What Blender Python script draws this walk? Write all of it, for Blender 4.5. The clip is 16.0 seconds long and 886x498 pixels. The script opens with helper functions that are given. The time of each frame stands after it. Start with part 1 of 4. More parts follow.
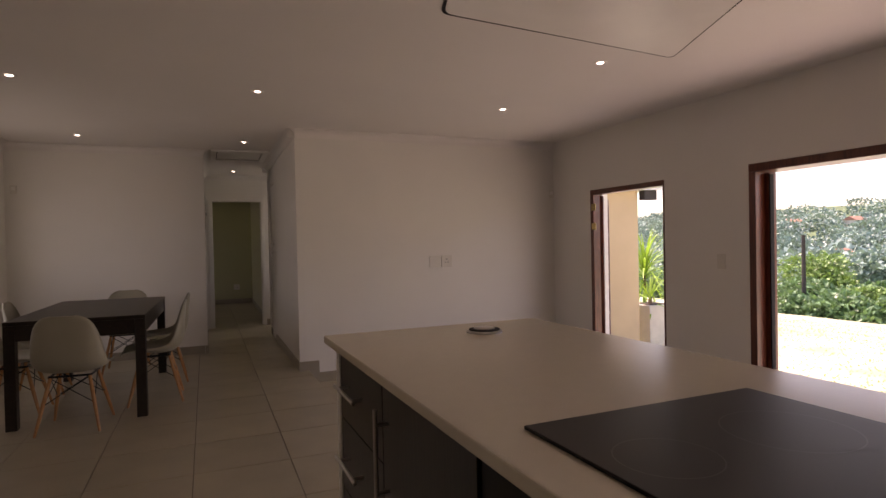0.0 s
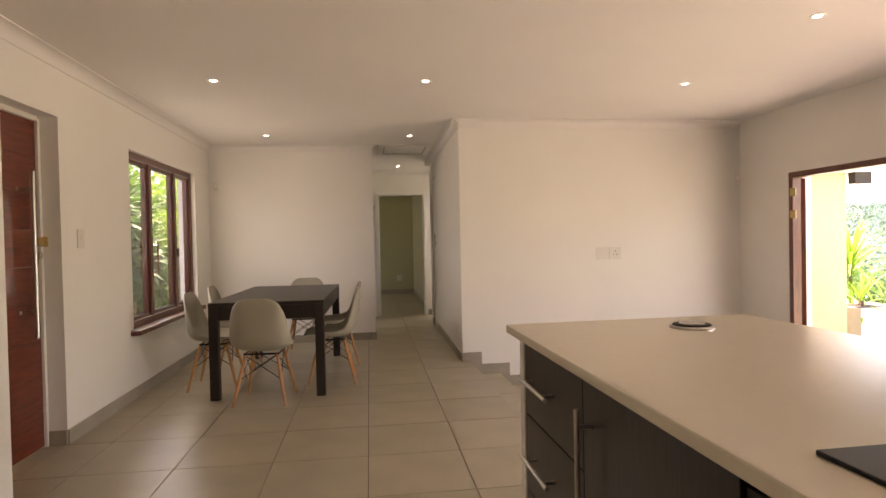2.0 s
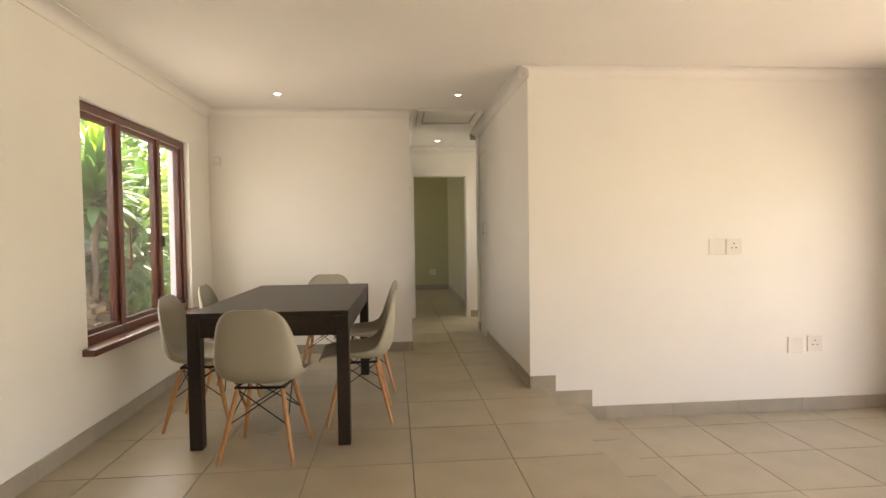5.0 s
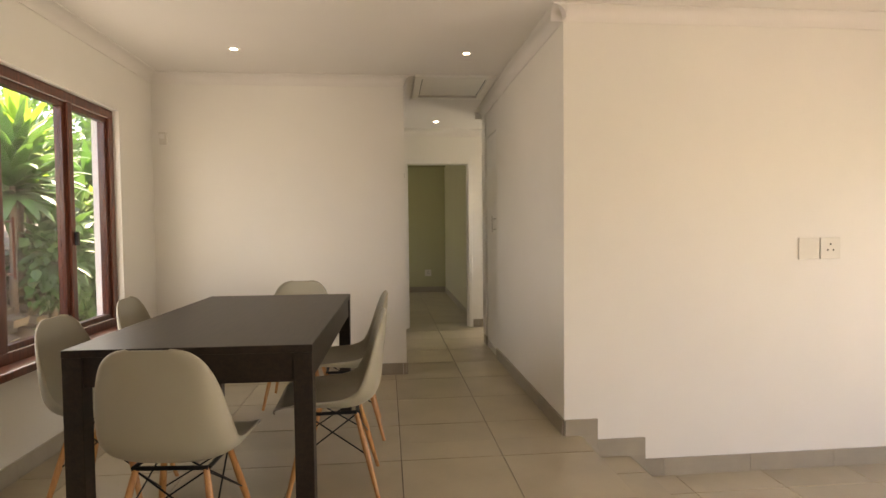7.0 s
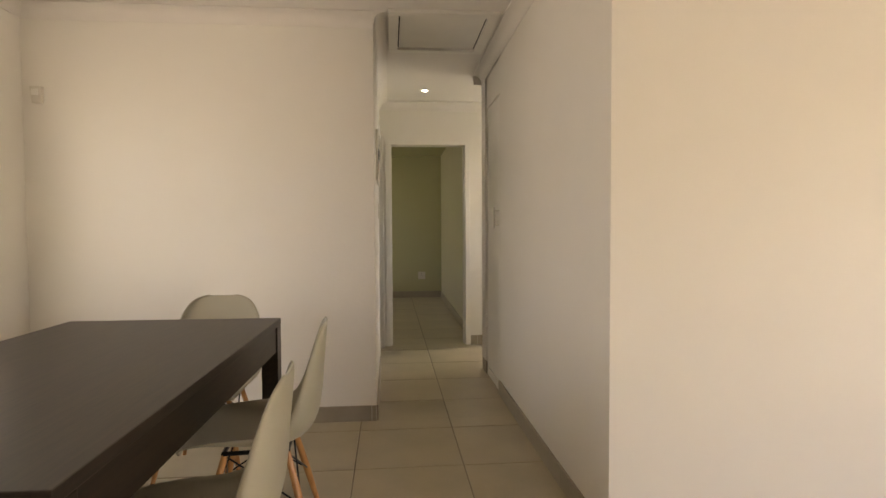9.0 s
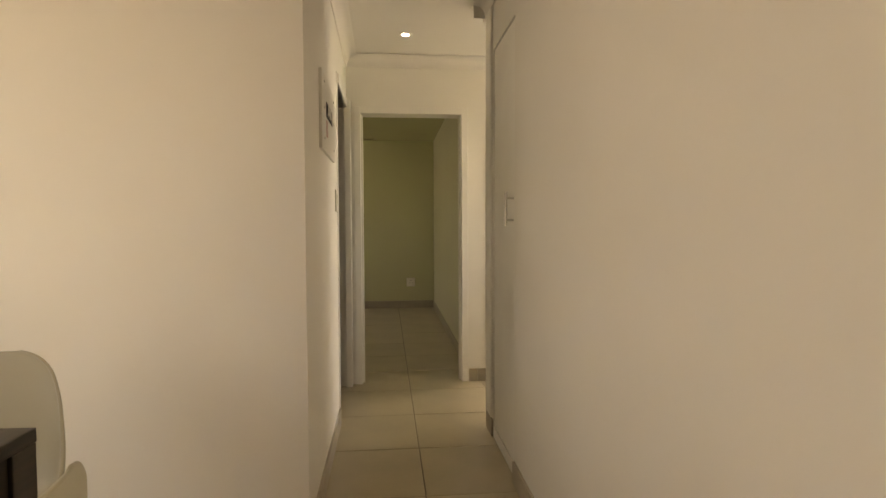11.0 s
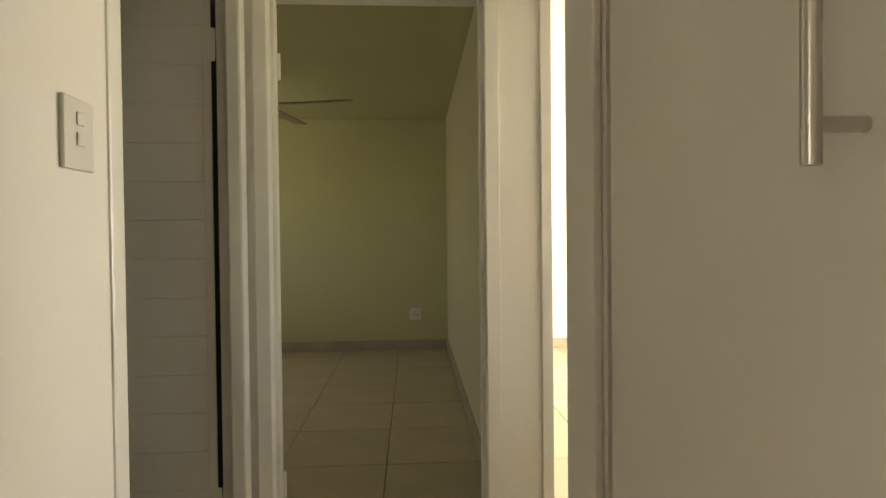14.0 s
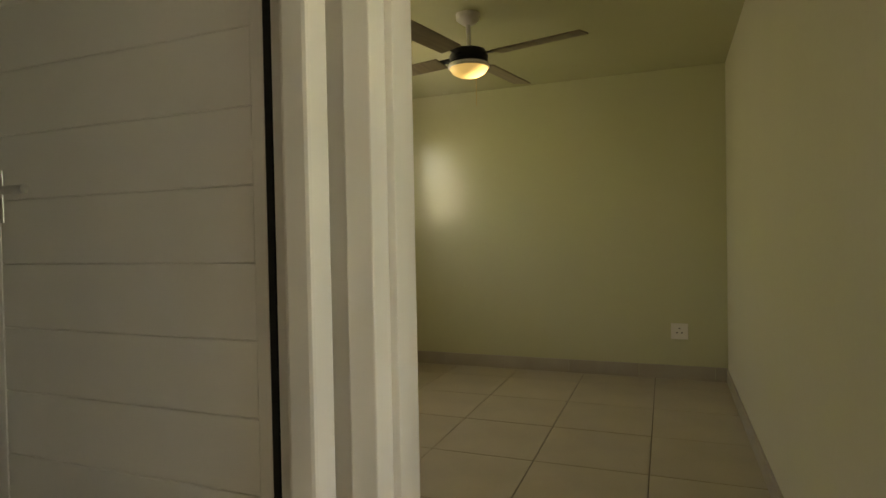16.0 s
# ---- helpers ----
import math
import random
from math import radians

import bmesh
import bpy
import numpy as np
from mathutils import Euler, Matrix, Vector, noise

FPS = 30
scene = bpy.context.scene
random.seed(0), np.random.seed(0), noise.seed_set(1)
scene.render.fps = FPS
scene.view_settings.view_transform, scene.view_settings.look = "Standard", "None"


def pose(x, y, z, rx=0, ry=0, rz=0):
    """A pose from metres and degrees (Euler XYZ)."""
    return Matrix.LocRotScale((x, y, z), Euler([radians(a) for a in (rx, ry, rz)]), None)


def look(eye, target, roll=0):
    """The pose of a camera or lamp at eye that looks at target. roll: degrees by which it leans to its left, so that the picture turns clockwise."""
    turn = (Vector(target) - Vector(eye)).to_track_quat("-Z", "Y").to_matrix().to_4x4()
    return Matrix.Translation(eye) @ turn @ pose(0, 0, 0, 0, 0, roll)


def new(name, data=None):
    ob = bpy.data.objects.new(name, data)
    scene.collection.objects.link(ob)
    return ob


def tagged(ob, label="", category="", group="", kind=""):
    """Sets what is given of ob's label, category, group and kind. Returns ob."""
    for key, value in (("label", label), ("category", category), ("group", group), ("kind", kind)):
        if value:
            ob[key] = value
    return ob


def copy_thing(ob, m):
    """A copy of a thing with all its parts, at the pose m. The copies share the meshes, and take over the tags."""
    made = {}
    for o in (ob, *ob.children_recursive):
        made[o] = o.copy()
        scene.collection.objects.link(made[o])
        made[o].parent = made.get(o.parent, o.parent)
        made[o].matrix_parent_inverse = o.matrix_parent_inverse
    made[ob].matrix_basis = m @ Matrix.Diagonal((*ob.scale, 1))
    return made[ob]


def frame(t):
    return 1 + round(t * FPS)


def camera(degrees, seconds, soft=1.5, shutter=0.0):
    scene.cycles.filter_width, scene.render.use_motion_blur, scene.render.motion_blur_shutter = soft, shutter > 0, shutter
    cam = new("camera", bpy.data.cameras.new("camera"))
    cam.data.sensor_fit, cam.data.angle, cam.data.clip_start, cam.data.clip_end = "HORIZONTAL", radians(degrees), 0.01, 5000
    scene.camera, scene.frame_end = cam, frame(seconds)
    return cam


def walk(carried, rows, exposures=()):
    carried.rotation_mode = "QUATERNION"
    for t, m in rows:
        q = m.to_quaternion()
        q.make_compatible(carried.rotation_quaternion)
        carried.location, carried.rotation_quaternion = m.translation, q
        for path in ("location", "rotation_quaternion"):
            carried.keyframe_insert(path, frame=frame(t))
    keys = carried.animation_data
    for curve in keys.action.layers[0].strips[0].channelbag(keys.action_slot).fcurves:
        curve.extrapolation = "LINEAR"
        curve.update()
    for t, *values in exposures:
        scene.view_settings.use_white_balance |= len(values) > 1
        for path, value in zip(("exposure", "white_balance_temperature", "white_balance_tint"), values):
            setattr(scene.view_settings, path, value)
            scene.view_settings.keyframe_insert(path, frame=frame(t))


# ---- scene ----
PATH = [
    (0, (0.15, 0.022, 1.236), (0.915, 1.87, 1.208), -1.2),
    (0.5, (0.134, 0.042, 1.232), (0.751, 1.944, 1.202), -1.2),
    (1, (0.122, 0.07, 1.223), (0.603, 2.011, 1.192), -1.2),
    (1.5, (0.113, 0.113, 1.209), (0.469, 2.081, 1.177), -1.3),
    (2, (0.09, 0.207, 1.197), (0.345, 2.19, 1.162), -1.2),
    (2.5, (0.058, 0.372, 1.193), (0.257, 2.361, 1.155), -1.1),
    (3, (0.033, 0.539, 1.18), (0.21, 2.531, 1.139), -1.0),
    (3.5, (0.022, 0.809, 1.189), (0.186, 2.801, 1.139), -0.9),
    (6, (-0.047, 2.055, 1.161), (0.135, 4.046, 1.095), -0.7),
    (6.5, (-0.058, 2.329, 1.167), (0.133, 4.318, 1.099), -0.6),
    (7, (0.0, 2.632, 1.158), (0.196, 4.621, 1.085), -0.6),
    (7.5, (0.054, 2.914, 1.143), (0.248, 4.903, 1.068), -0.6),
    (8, (0.101, 3.239, 1.126), (0.292, 5.228, 1.056), -0.5),
    (8.5, (0.145, 3.531, 1.135), (0.344, 5.52, 1.056), -0.2),
    (9, (0.229, 3.832, 1.132), (0.416, 5.822, 1.053), -0.3),
    (11.5, (0.458, 5.55, 1.118), (0.655, 7.539, 1.035), -0.2),
    (12, (0.501, 5.905, 1.121), (0.695, 7.894, 1.043), -0.3),
    (12.5, (0.524, 6.281, 1.111), (0.719, 8.27, 1.051), -0.2),
    (13, (0.576, 6.611, 1.08), (0.772, 8.601, 1.031), -0.1),
    (13.5, (0.649, 6.975, 1.088), (0.818, 8.967, 1.044), -0.0),
    (14, (0.698, 7.354, 1.073), (0.812, 9.35, 1.041), -0.6),
    (14.5, (0.721, 7.675, 1.068), (0.715, 9.674, 1.03), 0.2),
    (15, (0.726, 7.967, 1.068), (0.502, 9.954, 1.034), -0.6),
    (15.5, (0.697, 8.238, 1.062), (0.246, 10.186, 1.026), -0.6),
    (16, (0.648, 8.476, 1.053), (-0.073, 10.341, 1.018), -1.1),
]
cam = camera(75.4, 16.0)
EXPOSURES = [(0, 1.25, 8000, 39), (0.5, 1.7, 8100, 37), (1, 2.05, 8200, 36), (1.5, 2.45, 8400, 34), (2, 2.75, 8700, 32), (2.5, 2.95, 8800, 28), (3.5, 3.25, 8500, 23), (6, 3.24, 8500, 24), (7, 3.02, 8700, 25), (9, 3.02, 8800, 25), (11.5, 3.05, 11000, 23), (12.5, 3.15, 10700, 21), (13.5, 3.1, 9900, 18), (14, 3.0, 9600, 17), (14.5, 3.0, 9200, 15), (15.5, 3.33, 9100, 13), (16, 3.12, 10000, 15)]
walk(cam, [(t, look(eye, target, roll)) for t, eye, target, roll in PATH], EXPOSURES)

# ---- light ----
world = bpy.data.worlds.new("sky")
scene.world = world
world.use_nodes = True
wn = world.node_tree.nodes
sky = wn.new("ShaderNodeTexSky")
sky.sky_type = "NISHITA"
sky.sun_disc = False
SUN_EL, SUN_AZ = radians(66), radians(350)
sky.sun_elevation, sky.sun_rotation = SUN_EL, SUN_AZ
world.node_tree.links.new(sky.outputs[0], wn["Background"].inputs[0])
wn["Background"].inputs[1].default_value = 0.15
sun_data = bpy.data.lights.new("sun", "SUN")
sun_data.energy, sun_data.angle, sun_data.color = 5.0, radians(0.5), (1.0, 0.95, 0.87)
sun = new("sun", sun_data)
sun.matrix_world = look((0, 0, 0), (-math.sin(SUN_AZ) * math.cos(SUN_EL), -math.cos(SUN_AZ) * math.cos(SUN_EL), -math.sin(SUN_EL)))


def window_light(name, x, y, z, ax, w, h, power, color=(0.93, 0.97, 1.0)):
    """Sky light entering by an opening; ax is the way it shines."""
    d = bpy.data.lights.new(name, "AREA")
    d.shape, d.size, d.size_y, d.energy, d.color = "RECTANGLE", w, h, power, color
    ob = new(name, d)
    ob.matrix_world = look((x, y, z), (x + ax[0], y + ax[1], z))
    return ob


window_light("sky_light_lawn_door", 4.14, 1.45, 0.75, (-1, 0), 3.2, 2.0, 5.2, (1.0, 0.91, 0.92))
window_light("sky_light_garden_door", 4.14, 4.48, 0.74, (-1, 0), 1.0, 1.95, 1.0)
window_light("sky_light_dining", -1.79, 5.79, 1.25, (1, 0), 1.6, 1.36, 1.8, (0.94, 1.0, 0.90))
window_light("sky_light_bright_room", 4.55, 11.05, 1.2, (-1, 0), 2.4, 1.7, 26, (0.84, 0.93, 1.0))
# Added fill through an unseen lobby opening; brightens the passage end.
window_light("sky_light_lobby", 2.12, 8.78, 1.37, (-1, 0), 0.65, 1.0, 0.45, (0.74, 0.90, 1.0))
window_light("sky_light_bedroom", -1.603, 11.6, 1.62, (1, 0), 1.08, 0.76, 0.85, (0.98, 1.0, 0.92))

# ---- materials ----
LINK = lambda m, a, b: m.node_tree.links.new(a, b)


def plain(name, color, rough=0.5, metal=0.0, var=0.06, scale=6.0, bump=0.0, bump_scale=60.0, spec=0.5, coat=0.0, per_object=0.0, island=0.0, stretch=(1, 1, 1), space="Object"):
    """A surface with soft large-scale variation, fine relief and, where asked, piece-to-piece differences."""
    m = bpy.data.materials.new(name)
    m.use_nodes = True
    n = m.node_tree.nodes
    b = n["Principled BSDF"]
    b.inputs["Roughness"].default_value = rough
    b.inputs["Metallic"].default_value = metal
    b.inputs["Specular IOR Level"].default_value = spec
    b.inputs["Coat Weight"].default_value = coat
    tc = n.new("ShaderNodeTexCoord")
    mp = n.new("ShaderNodeMapping")
    mp.inputs["Scale"].default_value = stretch
    LINK(m, tc.outputs[space], mp.inputs[0])
    big = n.new("ShaderNodeTexNoise")
    big.inputs["Scale"].default_value, big.inputs["Detail"].default_value = scale, 6
    LINK(m, mp.outputs[0], big.inputs["Vector"])
    ramp = n.new("ShaderNodeMapRange")
    ramp.inputs[1].default_value, ramp.inputs[2].default_value = 0.3, 0.7
    ramp.inputs[3].default_value, ramp.inputs[4].default_value = 1 - var, 1 + var
    LINK(m, big.outputs[0], ramp.inputs[0])
    value = ramp.outputs[0]
    if per_object or island:
        src = n.new("ShaderNodeObjectInfo") if per_object else n.new("ShaderNodeNewGeometry")
        r2 = n.new("ShaderNodeMapRange")
        amount = per_object or island
        r2.inputs[3].default_value, r2.inputs[4].default_value = 1 - amount, 1 + amount
        LINK(m, src.outputs["Random" if per_object else "Random Per Island"], r2.inputs[0])
        mul = n.new("ShaderNodeMath")
        mul.operation = "MULTIPLY"
        LINK(m, value, mul.inputs[0]), LINK(m, r2.outputs[0], mul.inputs[1])
        value = mul.outputs[0]
    mix = n.new("ShaderNodeVectorMath")
    mix.operation = "SCALE"
    mix.inputs[0].default_value = color
    LINK(m, value, mix.inputs["Scale"])
    LINK(m, mix.outputs[0], b.inputs["Base Color"])
    if bump:
        fine = n.new("ShaderNodeTexNoise")
        fine.inputs["Scale"].default_value, fine.inputs["Detail"].default_value = bump_scale, 4
        LINK(m, mp.outputs[0], fine.inputs["Vector"])
        bp = n.new("ShaderNodeBump")
        bp.inputs["Strength"].default_value, bp.inputs["Distance"].default_value = bump, 0.004
        LINK(m, fine.outputs[0], bp.inputs["Height"])
        LINK(m, bp.outputs[0], b.inputs["Normal"])
        rr = n.new("ShaderNodeMapRange")
        rr.inputs[3].default_value, rr.inputs[4].default_value = max(0.02, rough - 0.06), min(1, rough + 0.06)
        LINK(m, fine.outputs[0], rr.inputs[0])
        LINK(m, rr.outputs[0], b.inputs["Roughness"])
    return m


def wood(name, dark, light, rough=0.35, stretch=(14, 14, 1.2), coat=0.2, bands=5.0):
    """Straight-grained timber."""
    m = bpy.data.materials.new(name)
    m.use_nodes = True
    n = m.node_tree.nodes
    b = n["Principled BSDF"]
    b.inputs["Roughness"].default_value, b.inputs["Coat Weight"].default_value = rough, coat
    tc, mp = n.new("ShaderNodeTexCoord"), n.new("ShaderNodeMapping")
    mp.inputs["Scale"].default_value = stretch
    LINK(m, tc.outputs["Object"], mp.inputs[0])
    a = n.new("ShaderNodeTexNoise")
    a.inputs["Scale"].default_value, a.inputs["Detail"].default_value, a.inputs["Distortion"].default_value = bands, 8, 0.6
    LINK(m, mp.outputs[0], a.inputs["Vector"])
    ramp = n.new("ShaderNodeValToRGB")
    ramp.color_ramp.elements[0].position, ramp.color_ramp.elements[1].position = 0.32, 0.7
    ramp.color_ramp.elements[0].color, ramp.color_ramp.elements[1].color = (*dark, 1), (*light, 1)
    LINK(m, a.outputs[0], ramp.inputs[0])
    LINK(m, ramp.outputs[0], b.inputs["Base Color"])
    bp = n.new("ShaderNodeBump")
    bp.inputs["Strength"].default_value, bp.inputs["Distance"].default_value = 0.15, 0.002
    LINK(m, a.outputs[0], bp.inputs["Height"])
    LINK(m, bp.outputs[0], b.inputs["Normal"])
    return m


def glow(name, color, strength):
    m = bpy.data.materials.new(name)
    m.use_nodes = True
    b = m.node_tree.nodes["Principled BSDF"]
    b.inputs["Base Color"].default_value = (*color, 1)
    b.inputs["Emission Color"].default_value, b.inputs["Emission Strength"].default_value = (*color, 1), strength
    return m


def leafy(name, color, var=0.35, rough=0.45, thin=0.3):
    """Foliage: each leaf a little different, letting some light through."""
    m = plain(name, color, rough, var=0.15, scale=3.0, island=var)
    n = m.node_tree.nodes
    b = n["Principled BSDF"]
    tr = n.new("ShaderNodeBsdfTranslucent")
    tr.inputs[0].default_value = (color[0] * 1.6, color[1] * 1.7, color[2] * 0.9, 1)
    mx = n.new("ShaderNodeMixShader")
    mx.inputs[0].default_value = thin
    LINK(m, b.outputs[0], mx.inputs[1]), LINK(m, tr.outputs[0], mx.inputs[2])
    LINK(m, mx.outputs[0], n["Material Output"].inputs[0])
    return m


def pane_glass(name):
    m = bpy.data.materials.new(name)
    m.use_nodes = True
    b = m.node_tree.nodes["Principled BSDF"]
    b.inputs["Transmission Weight"].default_value, b.inputs["Roughness"].default_value, b.inputs["IOR"].default_value = 1.0, 0.0, 1.45
    return m


M_WALL = plain("wall_paint", (0.80, 0.775, 0.73), 0.55, var=0.02, scale=1.5, bump=0.12, bump_scale=45)
# Olive paint of the far wall; on the ceiling it imitates bounced light.
M_OLIVE = plain("satin_olive_paint_and_bounce", (0.53, 0.525, 0.33), 0.24, spec=0.8, var=0.02, scale=1.5)
M_PALE = plain("pale_beige_wall_paint", (0.62, 0.59, 0.46), 0.4, var=0.02, scale=1.5, bump=0.1, bump_scale=45)
M_CEIL = plain("ceiling_paint", (0.78, 0.75, 0.72), 0.7, var=0.02, scale=1.2, bump=0.06, bump_scale=40)
M_TRIM = plain("gloss_white_paint", (0.80, 0.78, 0.74), 0.32, var=0.03, scale=4, bump=0.05, bump_scale=25)
M_TILE = plain("beige_porcelain_tile", (0.42, 0.36, 0.255), 0.3, var=0.09, scale=3.2, bump=0.015, bump_scale=60, per_object=0.05, space="Object")
M_SKIRT = plain("skirting_tile", (0.36, 0.315, 0.25), 0.35, var=0.09, scale=5, bump=0.05, per_object=0.06)
M_GROUT = plain("brown_grout", (0.16, 0.125, 0.095), 0.9, var=0.15, scale=14, bump=0.3, bump_scale=200)
M_REDWOOD = wood("varnished_red_hardwood", (0.075, 0.018, 0.010), (0.17, 0.045, 0.022), 0.3)
M_DOORWOOD = wood("red_brown_door_timber", (0.11, 0.019, 0.010), (0.20, 0.042, 0.020), 0.33, stretch=(9, 1.0, 9))
M_DARKWOOD = wood("black_brown_stained_wood", (0.011, 0.0065, 0.0045), (0.030, 0.018, 0.0105), 0.45, stretch=(14, 1.1, 14), coat=0.0)
M_BEECH = wood("oiled_beech", (0.40, 0.175, 0.06), (0.57, 0.28, 0.105), 0.42, stretch=(18, 18, 2))
M_SHELL = plain("grey_beige_plastic_shell", (0.37, 0.342, 0.265), 0.42, var=0.02, scale=8, bump=0.03, bump_scale=250)
M_BLACK = plain("black_wire_metal", (0.015, 0.015, 0.016), 0.35, 0.6, var=0.1)
M_STEEL = plain("brushed_steel", (0.56, 0.54, 0.51), 0.3, 1.0, var=0.06, scale=40, stretch=(1, 1, 0.1))
M_BRASS = plain("aged_brass", (0.55, 0.40, 0.18), 0.35, 1.0, var=0.1, scale=30)
M_QUARTZ = plain("cream_quartz_top", (0.74, 0.67, 0.55), 0.2, var=0.012, scale=25, bump=0.006, bump_scale=300)
M_WENGE = wood("dark_wenge_laminate", (0.012, 0.008, 0.0065), (0.028, 0.018, 0.014), 0.32, stretch=(16, 16, 1.2), coat=0.0)
M_HOB = plain("black_hob_glass", (0.010, 0.009, 0.009), 0.38, var=0.05, spec=0.25)
M_MARK = plain("grey_print", (0.018, 0.0175, 0.0175), 0.4)
M_PLASTIC = plain("white_switch_plastic", (0.70, 0.67, 0.61), 0.35, var=0.02)
M_DARK = plain("dark_recess", (0.01, 0.01, 0.01), 0.9)
# Black for the pop-up's seal ring and for the painted door gap.
M_GAP_RUBBER = plain("black_gap_and_seal", (0.006, 0.006, 0.006), 0.7)
M_RED = plain("faded_red_print", (0.50, 0.20, 0.15), 0.6)
M_GLASS = pane_glass("clear_glass")
M_LAMP = glow("downlight_lens", (1.0, 0.93, 0.80), 4.5)
M_FANLAMP = glow("warm_fan_bowl", (1.0, 0.74, 0.30), 0.14)
n = M_FANLAMP.node_tree.nodes
tc, dist, near = n.new("ShaderNodeTexCoord"), n.new("ShaderNodeVectorMath"), n.new("ShaderNodeMapRange")
dist.operation = "DISTANCE"
dist.inputs[1].default_value = (0.035, -0.05, -0.325)
near.inputs[1].default_value, near.inputs[2].default_value = 0.02, 0.10
near.inputs[3].default_value, near.inputs[4].default_value = 0.42, 0.05
LINK(M_FANLAMP, tc.outputs["Object"], dist.inputs[0])
LINK(M_FANLAMP, dist.outputs["Value"], near.inputs[0])
LINK(M_FANLAMP, near.outputs[0], n["Principled BSDF"].inputs["Emission Strength"])
M_PLASTER = plain("cream_outside_plaster", (0.66, 0.50, 0.31), 0.8, var=0.06, scale=2, bump=0.25, bump_scale=70)
M_BLOCK = plain("weathered_concrete_block", (0.26, 0.20, 0.14), 0.9, var=0.3, scale=9, bump=0.8, bump_scale=50, per_object=0.18)
M_SOIL = plain("dark_soil", (0.07, 0.05, 0.035), 0.95, var=0.35, scale=6, bump=0.8, bump_scale=30)
M_GRASS = plain("lawn", (0.37, 0.38, 0.26), 0.85, var=0.3, scale=1.2, bump=0.8, bump_scale=60)
M_BLADE = leafy("grass_blades", (0.37, 0.39, 0.21))
M_SCRUB = plain("hillside_scrub", (0.085, 0.13, 0.06), 0.95, var=0.4, scale=0.3, bump=0.9, bump_scale=2)
M_PAVE = plain("pale_paving", (0.42, 0.38, 0.33), 0.8, var=0.1, scale=3, bump=0.3)
M_LEAF = leafy("deep_green_leaf", (0.045, 0.13, 0.035))
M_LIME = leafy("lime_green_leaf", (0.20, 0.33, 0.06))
M_GARDEN = leafy("garden_green_leaf", (0.075, 0.17, 0.055), thin=0.22)
# Haze over the slope is painted into this duller green.
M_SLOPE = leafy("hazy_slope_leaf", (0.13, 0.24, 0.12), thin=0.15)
M_YELLOW = leafy("yellow_slope_leaf", (0.19, 0.31, 0.11), thin=0.15)
M_BUSH = leafy("mid_green_leaf", (0.10, 0.19, 0.055))
# Far leaves are paled towards blue: distance haze put into the colour.
M_FAR = leafy("hazed_far_leaf", (0.23, 0.33, 0.30), thin=0.1)
M_FARDARK = leafy("hazed_far_dark_leaf", (0.15, 0.23, 0.21), thin=0.1)
M_BARK = plain("grey_brown_bark", (0.16, 0.11, 0.075), 0.9, var=0.3, scale=12, bump=0.8, bump_scale=40, stretch=(1, 1, 0.3))
M_POT = plain("white_planter", (0.62, 0.58, 0.52), 0.7, var=0.08, scale=6, bump=0.2)
M_ROOF = plain("far_roof_tile", (0.33, 0.17, 0.12), 0.8, var=0.2)
M_FARWALL = plain("far_house_wall", (0.70, 0.64, 0.55), 0.8, var=0.1)
M_POLE = plain("creosote_pole", (0.045, 0.038, 0.035), 0.8, var=0.2)
M_FANWOOD = plain("fan_blade_wood", (0.20, 0.16, 0.10), 0.5, var=0.2, scale=4, stretch=(1, 8, 1))


# ---- building helpers ----
def add_box(bm, x0, x1, y0, y1, z0, z1, m=None):
    vs = [bm.verts.new((x, y, z)) for x in (x0, x1) for y in (y0, y1) for z in (z0, z1)]
    if m is not None:
        for v in vs:
            v.co = m @ v.co
    for f in ((0, 1, 3, 2), (4, 6, 7, 5), (0, 4, 5, 1), (2, 3, 7, 6), (0, 2, 6, 4), (1, 5, 7, 3)):
        bm.faces.new([vs[i] for i in f])
    return vs


def add_tube(bm, a, b, r0, r1=None, seg=10, caps=True):
    """A straight, tapered round bar from a to b."""
    a, b = Vector(a), Vector(b)
    r1 = r0 if r1 is None else r1
    q = (b - a).to_track_quat("Z", "Y")
    rings = []
    for p, r in ((a, r0), (b, r1)):
        rings.append([bm.verts.new(p + q @ Vector((r * math.cos(t), r * math.sin(t), 0))) for t in (2 * math.pi * i / seg for i in range(seg))])
    for i in range(seg):
        j = (i + 1) % seg
        bm.faces.new((rings[0][i], rings[0][j], rings[1][j], rings[1][i]))
    if caps:
        bm.faces.new(rings[0][::-1]), bm.faces.new(rings[1])


def add_lathe(bm, profile, seg=24, at=(0, 0, 0)):
    """A turned shape about z from (radius, z) pairs."""
    rings = []
    for r, z in profile:
        rings.append([bm.verts.new((at[0] + r * math.cos(2 * math.pi * i / seg), at[1] + r * math.sin(2 * math.pi * i / seg), at[2] + z)) for i in range(seg)])
    for p, q in zip(rings, rings[1:]):
        for i in range(seg):
            j = (i + 1) % seg
            bm.faces.new((p[i], p[j], q[j], q[i]))
    bm.faces.new(rings[0][::-1]), bm.faces.new(rings[-1])


def mesh_from(name, bm, material, smooth=False, bevel=0.0):
    if bevel:
        bmesh.ops.bevel(bm, geom=bm.edges[:], offset=bevel, segments=2, affect="EDGES", profile=0.6)
    bmesh.ops.recalc_face_normals(bm, faces=bm.faces[:])
    me = bpy.data.meshes.new(name)
    bm.to_mesh(me)
    bm.free()
    me.materials.append(material)
    if smooth:
        for p in me.polygons:
            p.use_smooth = True
        me.set_sharp_from_angle(angle=radians(40))
    return me


def part(name, bm, material, parent=None, label="", smooth=False, bevel=0.0):
    ob = new(name, mesh_from(name, bm, material, smooth, bevel))
    if parent is not None:
        ob.parent = parent
    return tagged(ob, label)


